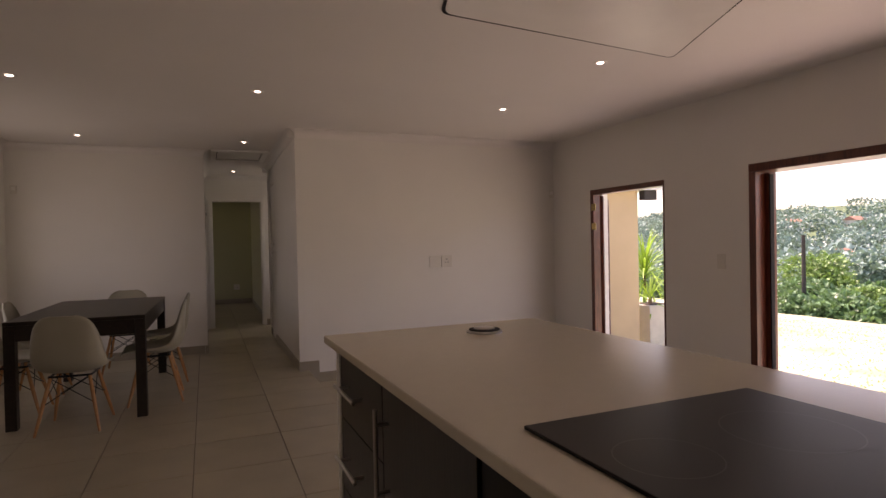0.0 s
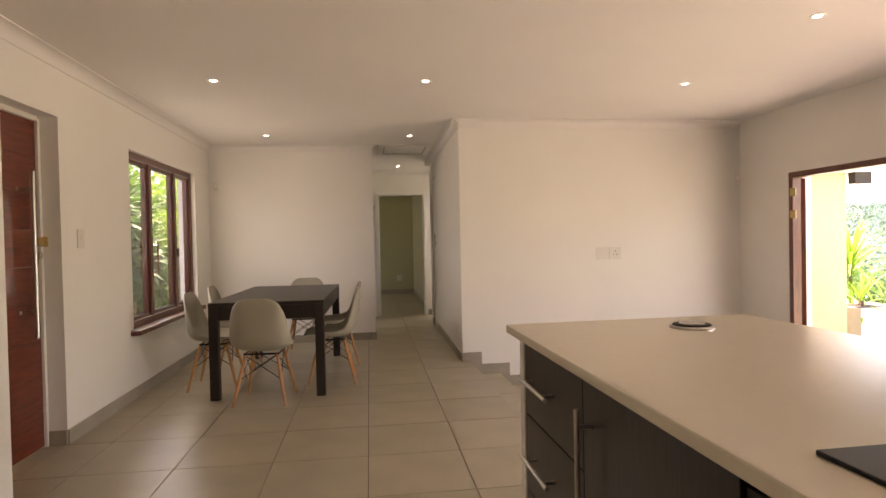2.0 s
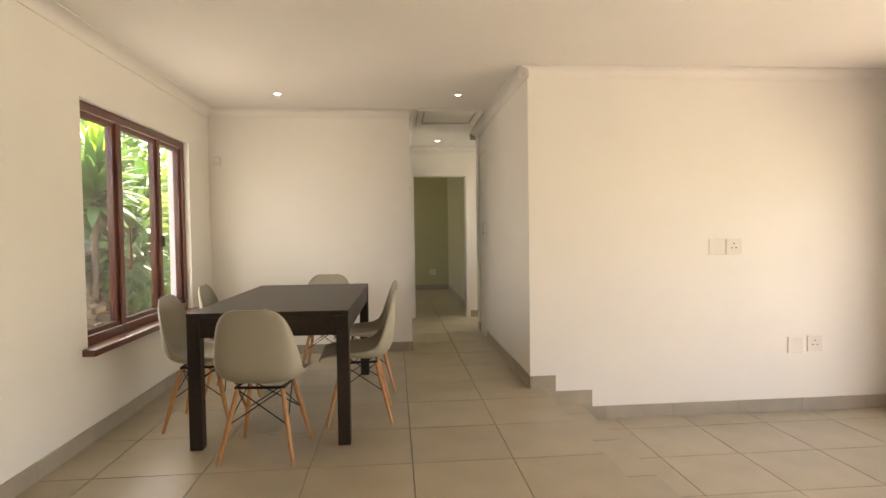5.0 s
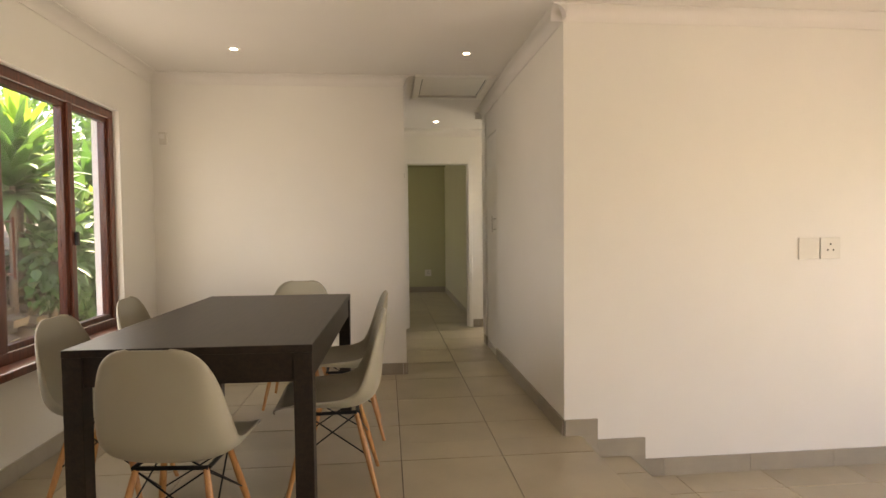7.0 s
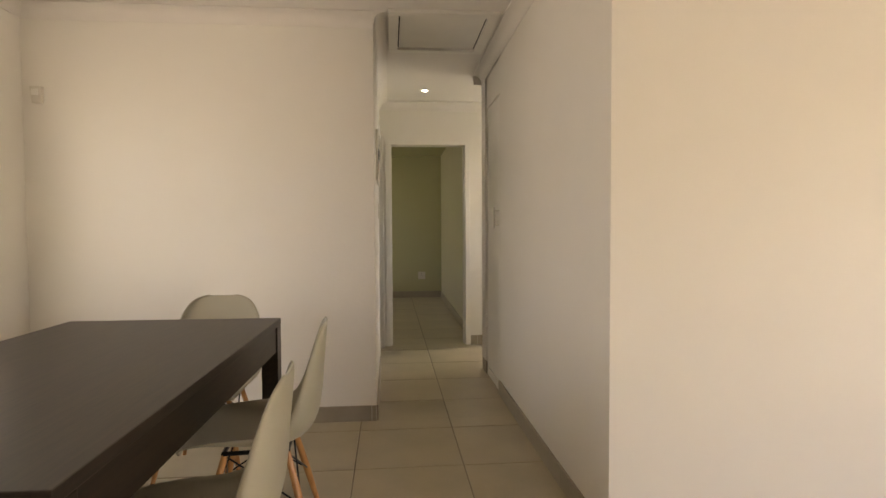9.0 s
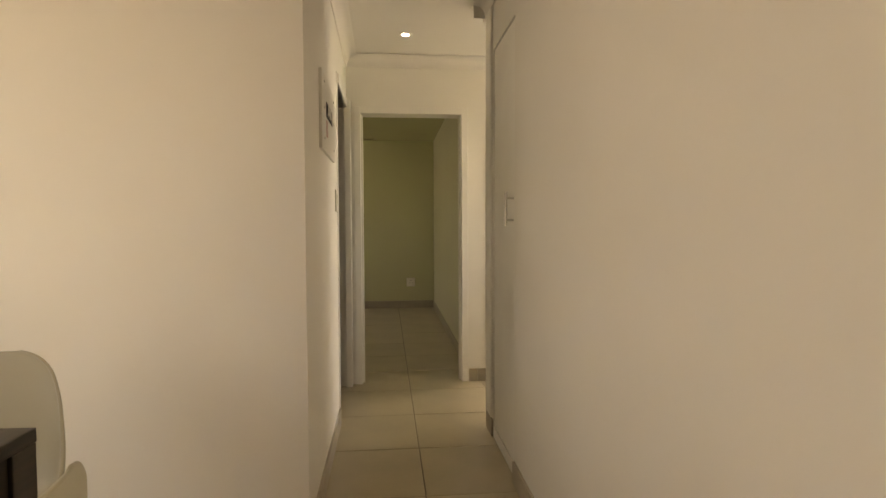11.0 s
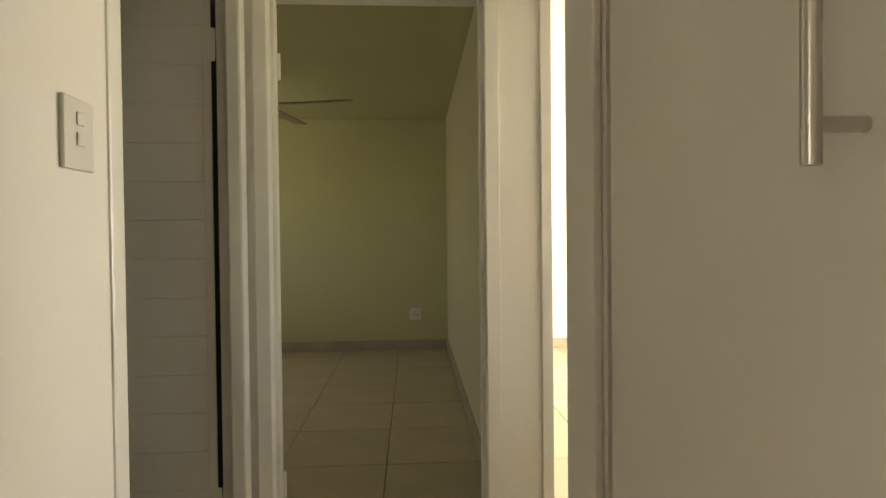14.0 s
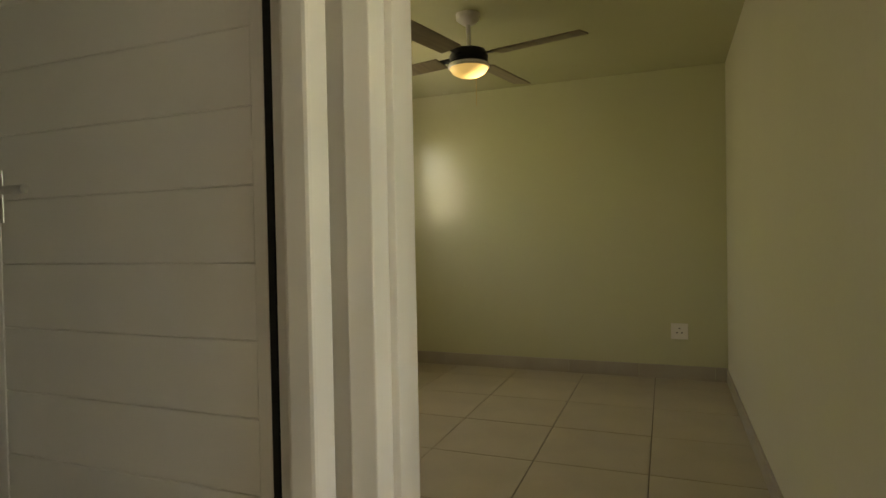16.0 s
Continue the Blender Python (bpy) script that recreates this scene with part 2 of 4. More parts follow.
def box_part(name, dims, material, parent=None, label="", bevel=0.0, m=None):
    bm = bmesh.new()
    add_box(bm, *dims)
    if bevel:
        bmesh.ops.bevel(bm, geom=bm.edges[:], offset=bevel, segments=2, affect="EDGES", profile=0.6)
    if m is not None:
        bm.transform(m)
    return part(name, bm, material, parent, label)


def thing(name, label, category, group="", m=None, kind=""):
    ob = new(name)
    ob.empty_display_size = 0.1
    if m is not None:
        ob.matrix_world = m
    return tagged(ob, label, category, group, kind)


def solid(name, xs, ys, zs, holes, material, label, category="wall"):
    """A block of masonry cut by openings: only the faces between full and empty cells are made."""
    xs, ys, zs = list(xs), list(ys), list(zs)
    for h in holes:
        xs += [v for v in h[0:2] if xs[0] < v < xs[1]]
        ys += [v for v in h[2:4] if ys[0] < v < ys[1]]
        zs += [v for v in h[4:6] if zs[0] < v < zs[1]]
    xs, ys, zs = sorted(set(xs)), sorted(set(ys)), sorted(set(zs))

    def full(i, j, k):
        if not (0 <= i < len(xs) - 1 and 0 <= j < len(ys) - 1 and 0 <= k < len(zs) - 1):
            return False
        c = ((xs[i] + xs[i + 1]) / 2, (ys[j] + ys[j + 1]) / 2, (zs[k] + zs[k + 1]) / 2)
        return not any(h[0] < c[0] < h[1] and h[2] < c[1] < h[3] and h[4] < c[2] < h[5] for h in holes)

    bm, seen = bmesh.new(), {}

    def v(i, j, k):
        if (i, j, k) not in seen:
            seen[i, j, k] = bm.verts.new((xs[i], ys[j], zs[k]))
        return seen[i, j, k]

    for i in range(len(xs) - 1):
        for j in range(len(ys) - 1):
            for k in range(len(zs) - 1):
                if not full(i, j, k):
                    continue
                for d, quad in (((-1, 0, 0), ((0, 0, 0), (0, 0, 1), (0, 1, 1), (0, 1, 0))), ((1, 0, 0), ((1, 0, 0), (1, 1, 0), (1, 1, 1), (1, 0, 1))),
                                ((0, -1, 0), ((0, 0, 0), (1, 0, 0), (1, 0, 1), (0, 0, 1))), ((0, 1, 0), ((0, 1, 0), (0, 1, 1), (1, 1, 1), (1, 1, 0))),
                                ((0, 0, -1), ((0, 0, 0), (0, 1, 0), (1, 1, 0), (1, 0, 0))), ((0, 0, 1), ((0, 0, 1), (1, 0, 1), (1, 1, 1), (0, 1, 1)))):
                    if not full(i + d[0], j + d[1], k + d[2]):
                        bm.faces.new([v(i + a, j + b, k + c) for a, b, c in quad])
    return tagged(part(name, bm, material), label, category, kind="structure")


# ---- the shell ----
X_LEFT, X_LIV, Y_LIV, Y_END, Y_HALL = -1.745, 3.90, 5.69, 7.17, 9.245
Y_BED, Y_BEDEND, Y_OUT = 9.375, 12.965, 13.10
Z_CEIL, Z_LOW, Z_STEP = 2.34, -0.25, -0.126
X_HL, X_HR = 0.147, 0.967
X_TREAD, X_STEP = 1.05, 1.33  # edges of the upper floor and of the step
HW = pose(X_HL, Y_END, 0)
DOOR_H, BATH_H = 1.902, 1.92
BED_X, BRIGHT_X = (0.238, 0.955), (1.163, 1.893)
WIN_Y, WIN_Z = (4.94, 6.635), (0.53, 1.95)
GD_Y, GD_H, LD_Y, LD_H = (3.95, 5.0), 1.735, (-0.2, 3.10), 1.76
X_EAST = X_LIV + 0.22
solid("wall_west", (-1.925, X_LEFT), (3.03, Y_END + 0.112), (0, Z_CEIL), [(-9, 9, 3.06, 3.92, -1, 1.975), (-9, 9, *WIN_Y, *WIN_Z)], M_WALL, "white painted plaster wall with front door and window")
solid("wall_kitchen", (-1.98, -1.545), (-2.6, 3.03), (0, Z_CEIL), [], M_WALL, "white painted plaster wall beside the front door")
solid("wall_dining", (X_LEFT, X_HL), (Y_END, Y_END + 0.112), (0, Z_CEIL), [], M_WALL, "white painted plaster wall behind the dining table")
wall_hw = solid("wall_hall_west", (-0.11, 0.0), (0.112, Y_HALL - Y_END), (0, Z_CEIL), [(-9, 9, 1.32, 2.052, -1, BATH_H)], M_WALL, "white painted passage wall with a doorway")
wall_hw.matrix_world = HW
solid("wall_hall_end", (-1.60, 4.45), (Y_HALL, Y_BED), (0, Z_CEIL), [(*BED_X, -9, 99, -1, DOOR_H), (*BRIGHT_X, -9, 99, -1, DOOR_H)], M_WALL, "white painted wall with two doorways")
solid("wall_living", (X_HR, X_LIV), (Y_LIV, Y_LIV + 0.115), (Z_LOW - 0.1, Z_CEIL), [], M_WALL, "white painted plaster wall above the steps")
solid("wall_hall_east", (X_HR, X_HR + 0.13), (Y_LIV + 0.115, 8.31), (0, Z_CEIL), [(-9, 9, 7.62, 8.145, 0.055, 2.02), (-9, X_HR + 0.007, 7.62, 9, -1, 9)], M_WALL, "white painted passage wall with a built-in cupboard")
solid("wall_lobby", (X_HR + 0.13, 2.06), (8.15, 8.31), (0, Z_CEIL), [], M_WALL, "white painted return wall")
# The opening in this unseen wall is added to let the fill in.
solid("wall_lobby_east", (2.06, 2.17), (8.15, Y_HALL), (0, Z_CEIL), [(-9, 9, 8.43, 9.13, 0.85, 1.9)], M_WALL, "white painted lobby wall with an added unseen opening")
solid("wall_east", (X_LIV, X_EAST), (-2.6, Y_LIV + 0.115), (Z_LOW - 0.1, Z_CEIL), [(-9, 9, *GD_Y, -9, GD_H), (-9, 9, *LD_Y, -9, LD_H)], M_WALL, "white painted plaster wall with two garden doors")
solid("wall_south", (-1.56, X_LIV), (-2.82, -2.6), (Z_LOW - 0.1, Z_CEIL), [], M_WALL, "white painted kitchen wall")
solid("wall_bathroom_south", (-1.6, X_HL - 0.112), (Y_END + 0.112, Y_END + 0.222), (0, Z_CEIL), [], M_WALL, "white bathroom wall")
solid("wall_bathroom_west", (-1.71, -1.60), (Y_END + 0.112, Y_BED), (0, Z_CEIL), [], M_WALL, "white bathroom wall")
WX0, WX1, WZ0, WZ1 = 3.11, 3.57, 0.78, 1.845
Z_BED = 2.25
solid("wall_bedroom_west", (-1.82, -1.60), (Y_BED, Y_OUT), (0, Z_CEIL), [(-9, 9, 11.05, 12.15, 1.23, 2.01)], M_WALL, "white bedroom wall with a window")
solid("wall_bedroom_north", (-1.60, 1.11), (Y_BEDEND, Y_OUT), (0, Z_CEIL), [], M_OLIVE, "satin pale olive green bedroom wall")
solid("wall_bright_room_north", (1.11, 4.45), (Y_BEDEND, Y_OUT), (0, Z_CEIL), [(WX0, WX1, -9, 99, WZ0, WZ1)], M_WALL, "white bedroom wall with a small window")
BW = pose(1.03, Y_BED, 0, 0, 0, -0.45)
wall_bw = solid("wall_between_bedrooms", (0.0, 0.105), (0.0, Y_BEDEND - Y_BED - 0.001), (0, Z_CEIL), [], M_PALE, "pale beige wall between two bedrooms")
wall_bw.matrix_world = BW
solid("wall_bright_east", (4.45, 4.67), (Y_HALL, Y_OUT), (0, Z_CEIL), [(-9, 9, 9.8, 12.3, 0.3, 2.1)], M_WALL, "white bedroom wall with a large window")


def ceiling(name, x0, x1, y0, y1, z, label):
    return tagged(box_part(name, (x0, x1, y0, y1, z, z + 0.12), M_CEIL), label, "ceiling", kind="structure")


Y_FALL = 7.0
ceiling("ceiling_main", -1.98, X_EAST, -2.82, Y_FALL, Z_CEIL, "smooth white plaster ceiling with downlights")
hall_ceiling = ceiling("ceiling_hall", -1.98, 4.67, Y_FALL, Y_BED, Z_CEIL, "white plaster ceiling over the passage")
Z_HALLEND = 2.285
for v in hall_ceiling.data.vertices:
    if v.co.y > 8:
        v.co.z -= Z_CEIL - Z_HALLEND  # the passage ceiling falls a little to its end
# Ceiling takes the olive colour to paint in light bounced off the wall.
tagged(box_part("ceiling_bedroom", (-1.82, 1.11, Y_BED, Y_OUT, Z_BED, Z_BED + 0.12), M_OLIVE), "bedroom ceiling with the walls' olive bounce light painted in", "ceiling", kind="structure")
ceiling("ceiling_bright_room", 1.11, 4.67, Y_BED, Y_OUT, 2.28, "white plaster bedroom ceiling")

# ---- floors: a screed with a tile bed; the tiles follow at the end of the file ----
PITCH, TX, TY, Y_KIT = 0.515, 0.574, 4.945, 2.02


def slab(name, dims, label):
    return tagged(box_part(name, dims, M_GROUT), label, "floor", kind="structure")


floor_upper = slab("floor_upper", (-1.98, X_TREAD, Y_KIT, Y_LIV - 0.002, -0.5, -0.006), "beige porcelain tiled floor, slightly worn joints")
floor_kitchen = slab("floor_kitchen", (-1.98, 1.44, -2.82, Y_KIT, -0.5, -0.006), "beige porcelain tiled kitchen floor")
floor_dining = slab("floor_dining", (-1.98, X_HR, Y_LIV - 0.002, 7.22, -0.5, -0.006), "beige porcelain tiled dining floor")
floor_hall = slab("floor_hall", (-1.71, 2.17, 7.22, 9.31, -0.5, -0.006), "beige porcelain tiled passage floor")
floor_bedroom = slab("floor_bedroom", (-1.82, 1.11, 9.31, Y_OUT, -0.5, -0.006), "beige porcelain tiled bedroom floor")
floor_bright = slab("floor_bright_room", (1.11, 4.67, 9.31, Y_OUT, -0.5, -0.006), "beige porcelain tiled bedroom floor")
floor_step = slab("step", (X_TREAD, X_STEP, Y_KIT, Y_LIV - 0.002, -0.5, Z_STEP - 0.006), "tiled step between dining and living levels")
floor_living = slab("floor_living", (X_TREAD, X_EAST, -2.82, Y_LIV - 0.002, -0.6, Z_LOW - 0.006), "beige porcelain tiled living room floor")


def clip(poly, axis, limit, sign):
    """The part of a plan polygon where sign * coordinate <= sign * limit."""
    out = []
    for k, p in enumerate(poly):
        q = poly[(k + 1) % len(poly)]
        a, b = sign * (p[axis] - limit), sign * (q[axis] - limit)
        if a <= 0:
            out.append(p)
        if (a < 0 < b) or (b < 0 < a):
            t = a / (a - b)
            out.append((p[0] + (q[0] - p[0]) * t, p[1] + (q[1] - p[1]) * t))
    return out


def tile_mesh(poly):
    """A slab with an arris; poly is its outline about the origin, counter-clockwise."""
    bm = bmesh.new()
    c = [sum(p[k] for p in poly) / len(poly) for k in (0, 1)]
    size = max(math.hypot(p[0] - c[0], p[1] - c[1]) for p in poly)
    f = 1 - 0.0018 / size
    rings = [[bm.verts.new((c[0] + (p[0] - c[0]) * g, c[1] + (p[1] - c[1]) * g, z)) for p in poly] for g, z in ((1, -0.006), (1, -0.0013), (f, 0.0))]
    for p, q in zip(rings, rings[1:]):
        for k in range(len(poly)):
            bm.faces.new((p[k], p[(k + 1) % len(poly)], q[(k + 1) % len(poly)], q[k]))
    bm.faces.new(rings[-1])
    return mesh_from("tile", bm, M_TILE)


WHOLE = []


def lay_tiles(parent, x0, x1, y0, y1, z, ox=TX, oy=TY):
    """Tiles in a square grid from (ox, oy), cut at the edges of the area, each its own piece."""
    gap = 0.0022
    reach = int(max(x1 - x0, y1 - y0) / PITCH) + 3
    ci, cj = ((x0 + x1) / 2 - ox) / PITCH, ((y0 + y1) / 2 - oy) / PITCH
    for i in range(int(ci) - reach, int(ci) + reach):
        for j in range(int(cj) - reach, int(cj) + reach):
            sq = [(i * PITCH + gap, j * PITCH + gap), ((i + 1) * PITCH - gap, j * PITCH + gap), ((i + 1) * PITCH - gap, (j + 1) * PITCH - gap), (i * PITCH + gap, (j + 1) * PITCH - gap)]
            poly = [(ox + u, oy + v) for u, v in sq]
            cut = poly
            for axis, limit, sign in ((0, x0, -1), (0, x1, 1), (1, y0, -1), (1, y1, 1)):
                cut = clip(cut, axis, limit, sign) if cut else cut
            if len(cut) < 3:
                continue
            area = 0.5 * abs(sum(cut[k - 1][0] * cut[k][1] - cut[k][0] * cut[k - 1][1] for k in range(len(cut))))
            if area < 0.0008:
                continue
            cx, cy = sum(p[0] for p in poly) / 4, sum(p[1] for p in poly) / 4
            if area > 0.999 * (PITCH - 2 * gap) ** 2:
                if not WHOLE:
                    WHOLE.append(tile_mesh([(p[0] - cx, p[1] - cy) for p in poly]))
                me = WHOLE[0]
            else:
                me = tile_mesh([(p[0] - cx, p[1] - cy) for p in cut])
            ob = new("tile", me)
            ob.parent = parent
            ob.location = (cx, cy, z + random.uniform(-0.0004, 0.0004))


def skirting(label, a, b, z, side, height=0.09, thick=0.011, start=0.0):
    """A run of skirting tiles from a to b (plan points); side is the way they face."""
    run = thing("baseboard", label, "baseboard", kind="structure")
    a, b, side = Vector((*a, 0)), Vector((*b, 0)), Vector((*side, 0))
    way, s = (b - a).normalized(), 0.0
    length, nxt = (b - a).length, start or PITCH
    while s < length - 1e-6:
        e = min(length, nxt)
        p, q = a + way * (s + 0.0012), a + way * (e - 0.0012)
        bm = bmesh.new()
        f = side * thick
        quad = [p, q, q + f, p + f]
        lo = [bm.verts.new((v.x, v.y, z)) for v in quad]
        up = [bm.verts.new((v.x, v.y, z + height)) for v in quad]
        for k in range(4):
            bm.faces.new((lo[k], lo[(k + 1) % 4], up[(k + 1) % 4], up[k]))
        bm.faces.new(up), bm.faces.new(lo[::-1])
        part("skirting_tile", bm, M_SKIRT, run)
        s, nxt = e, e + PITCH
    return run


def cornice(a, b, z, side, label="white coved plaster cornice", w=0.075, z2=None):
    """A coved strip between wall and ceiling."""
    a, b, side = Vector((*a, 0)), Vector((*b, 0)), Vector((*side, 0))
    prof = [(0.0, -w), (0.006, -w), (0.008, -w + 0.008)]
    for i in range(7):
        t = math.pi / 2 * i / 6
        prof.append((0.008 + (w - 0.016) * (1 - math.cos(t)), -w + 0.008 + (w - 0.016) * math.sin(t)))
    prof += [(w, -0.006), (w, -0.0005), (0.0, -0.0005)]
    bm = bmesh.new()
    ends = []
    for p, zz in ((a, z), (b, z if z2 is None else z2)):
        ends.append([bm.verts.new((p.x + side.x * d, p.y + side.y * d, zz + h)) for d, h in prof])
    n = len(prof)
    for i in range(n):
        bm.faces.new((ends[0][i], ends[0][(i + 1) % n], ends[1][(i + 1) % n], ends[1][i]))
    bm.faces.new(ends[0][::-1]), bm.faces.new(ends[1])
    return tagged(part("cornice", bm, M_CEIL, smooth=True), label, "cornice", kind="structure")


C = Z_CEIL
cornice((X_LEFT, 3.03), (X_LEFT, Y_END), C, (1, 0))
cornice((X_LEFT, Y_END), (X_HL, Y_END), C - 0.003, (0, -1))
cornice((0, -0.07), (0, Y_HALL - Y_END), C, (1, 0), z2=Z_HALLEND).matrix_world = HW
cornice((X_HL, Y_HALL), (2.06, Y_HALL), Z_HALLEND + 0.003, (0, -1))
cornice((X_HR, Y_LIV - 0.07), (X_HR, Y_FALL), C, (-1, 0))
cornice((X_HR, Y_FALL), (X_HR, 8.38), C, (-1, 0), z2=C - 0.032)
cornice((X_HR - 0.07, Y_LIV), (X_LIV, Y_LIV), C, (0, -1))
cornice((X_HR - 0.07, 8.31), (2.06, 8.31), C - 0.030, (0, 1))

S = "grey-beige tile skirting at the foot of the wall"
skirting(S, (X_LEFT, 3.92), (X_LEFT, Y_END), 0, (1, 0))
skirting(S, (-1.845, 3.92), (X_LEFT, 3.92), 0, (0, -1))
skirting(S, (X_LEFT, Y_END), (X_HL, Y_END), 0, (0, -1), start=0.32)
skirting(S, (0, 0), (0, 1.265), 0, (1, 0)).matrix_world = HW
skirting(S, (X_HR, Y_LIV), (X_HR, 7.615), 0, (-1, 0))
skirting(S, (X_HR + 0.007, 8.15), (X_HR + 0.007, 8.31), 0, (-1, 0))
skirting(S, (1.0, Y_HALL), (1.13, Y_HALL), 0, (0, -1), start=0.065)
skirting(S, (X_HR, Y_LIV), (1.155, Y_LIV), 0, (0, -1))
skirting(S, (1.155, Y_LIV), (1.431, Y_LIV), Z_STEP, (0, -1), height=0.098)
skirting(S, (1.431, Y_LIV), (X_LIV, Y_LIV), Z_LOW, (0, -1), height=0.098, start=0.11)
skirting(S, (X_LIV, GD_Y[1]), (X_LIV, Y_LIV), Z_LOW, (-1, 0))
skirting(S, (X_LIV, LD_Y[1]), (X_LIV, GD_Y[0]), Z_LOW, (-1, 0))
skirting(S, (-1.60, Y_BEDEND), (1.055, Y_BEDEND), 0, (0, -1), height=0.1)
skirting(S, (0, 0.02), (0, Y_BEDEND - Y_BED), 0, (-1, 0), height=0.09).matrix_world = BW
skirting(S, (1.17, Y_BEDEND), (4.45, Y_BEDEND), 0, (0, -1), height=0.09)
# fill of wall tiles between the step treads
for x0, x1, z0, z1 in ((X_TREAD, 1.155, Z_STEP, 0.0), (X_STEP, 1.431, Z_LOW, Z_STEP)):
    tagged(box_part("trim", (x0, x1, Y_LIV - 0.010, Y_LIV, z0, z1), M_SKIRT), "tile upstand beside the step", "trim", kind="structure")
# step nosings
for x, z in ((X_TREAD, 0.0), (X_STEP, Z_STEP)):
    tagged(box_part("riser", (x, x + 0.009, Y_KIT, Y_LIV - 0.012, z - 0.125, z - 0.001), M_SKIRT), "tiled riser of the step", "step", kind="structure")


# ---- door frames ----
def frame_across(name, x0, x1, y0, y1, h, label, face=0.035, proud=0.012, rebate=0.04):
    """A pressed steel frame lining an opening in a wall that runs along x; the stop stands on the far side."""
    f = thing(name, label, "door frame", kind="structure")
    for a, b in ((x0 - face, x0 + 0.006), (x1 - 0.006, x1 + face)):
        box_part("jamb", (a, b, y0 - proud, y1 + proud, 0, h + face), M_TRIM, f, bevel=0.003)
    box_part("head", (x0 + 0.006, x1 - 0.006, y0 - proud, y1 + proud, h - 0.006, h + face), M_TRIM, f, bevel=0.003)
    mid = y0 + (y1 - y0) * 0.45
    for a, b in ((x0 + 0.006, x0 + 0.02), (x1 - 0.02, x1 - 0.006)):
        box_part("door_stop", (a, b, mid - rebate / 2, mid + rebate / 2, 0, h - 0.006), M_TRIM, f, bevel=0.002)
    return f


def frame_along(name, y0, y1, x0, x1, h, label, face=0.035, proud=0.012):
    f = thing(name, label, "door frame", kind="structure")
    for a, b in ((y0 - face, y0 + 0.006), (y1 - 0.006, y1 + face)):
        box_part("jamb", (x0 - proud, x1 + proud, a, b, 0, h + face), M_TRIM, f, bevel=0.003)
    box_part("head", (x0 - proud, x1 + proud, y0 + 0.006, y1 - 0.006, h - 0.006, h + face), M_TRIM, f, bevel=0.003)
    for a, b in ((y0 + 0.006, y0 + 0.02), (y1 - 0.02, y1 - 0.006)):
        box_part("door_stop", (x1 - 0.075, x1 - 0.035, a, b, 0, h - 0.006), M_TRIM, f, bevel=0.002)
    return f


frame_across("door_frame_bedroom", *BED_X, Y_HALL, Y_BED, DOOR_H, "white painted steel door frame", face=0.04)
frame_across("door_frame_bright_room", *BRIGHT_X, Y_HALL, Y_BED, DOOR_H, "white painted steel door frame", face=0.03)
bf = thing("door_frame_bathroom", "white painted steel door frame, wide face", "door frame", m=HW, kind="structure")
box_part("jamb", (-0.05, 0.005, 1.268, 1.32, 0, BATH_H + 0.055), M_TRIM, bf, bevel=0.006)
box_part("jamb", (-0.014, 0.033, 1.996, 2.052, 0, BATH_H + 0.055), M_TRIM, bf, bevel=0.007)
box_part("jamb", (-0.050, -0.014, 2.026, 2.052, 0, BATH_H + 0.055), M_TRIM, bf, bevel=0.003)
box_part("head", (-0.05, 0.012, 1.32, 1.995, BATH_H, BATH_H + 0.055), M_TRIM, bf, bevel=0.006)


def grooved_leaf(name, width, height, label, thick=0.04, pitch=0.122):
    """A door leaf of horizontal boards with shallow grooves; hinged at x=0, standing along +x, its face to -y."""
    d = thing(name, label, "door")
    z, k = 0.012, 0
    bm = bmesh.new()
    while z < height - 1e-6:
        e = min(height, z + (pitch if k else 0.033))
        k += 1
        bm = bmesh.new()
        add_box(bm, 0.024, width - 0.035, 0, thick, z + 0.0002, e - 0.0002)
        bmesh.ops.bevel(bm, geom=bm.edges[:], offset=0.0022, segments=1, affect="EDGES")
        part("board", bm, M_TRIM, d)
        z = e
    for a, b in ((0, 0.024), (width - 0.035, width)):
        box_part("stile", (a, b, -0.001, thick + 0.001, 0.012, height), M_TRIM, d, bevel=0.002)
    for z in (0.22, height * 0.92 - 0.05):
        bm = bmesh.new()
        add_tube(bm, (-0.007, 0.0, z - 0.045), (-0.007, 0.0, z + 0.045), 0.008)
        part("hinge", bm, M_TRIM, d, smooth=True)
    bm = bmesh.new()
    add_tube(bm, (width - 0.04, -0.05, 1.155), (width - 0.04, -0.003, 1.155), 0.010)
    add_tube(bm, (width - 0.05, -0.05, 1.155), (width - 0.185, -0.05, 1.155), 0.008)
    part("lever_handle", bm, M_STEEL, d, "brushed steel lever handle", smooth=True)
    box_part("lock_plate", (width - 0.05, width - 0.012, -0.004, -0.0012, 1.10, 1.20), M_STEEL, d, bevel=0.001)
    return d


bath_leaf = grooved_leaf("door_bathroom", 0.66, 1.90, "open white door of horizontal grooved boards")
bath_leaf.matrix_world = pose(0.080, 9.20, 0.0) @ Matrix.Diagonal((-1, 1, 1, 1))
# Black strip put in for the shade between open leaf and jamb.
seal = tagged(box_part("door_seal", (0.0815, 0.0935, 9.198, 9.221, 0.02, 1.90), M_GAP_RUBBER), "black strip painted as the shadow gap beside the open door, with white hinges", "door seal", kind="structure")
for z in (0.20, 1.64):
    box_part("hinge", (0.081, 0.0942, 9.1935, 9.1978, z, z + 0.095), M_TRIM, seal, bevel=0.001)
bed_leaf = grooved_leaf("door_bedroom", 0.70, 1.88, "open white bedroom door of horizontal grooved boards")
bed_leaf.matrix_world = pose(0.243, 9.389, 0.0, 0, 0, 128)


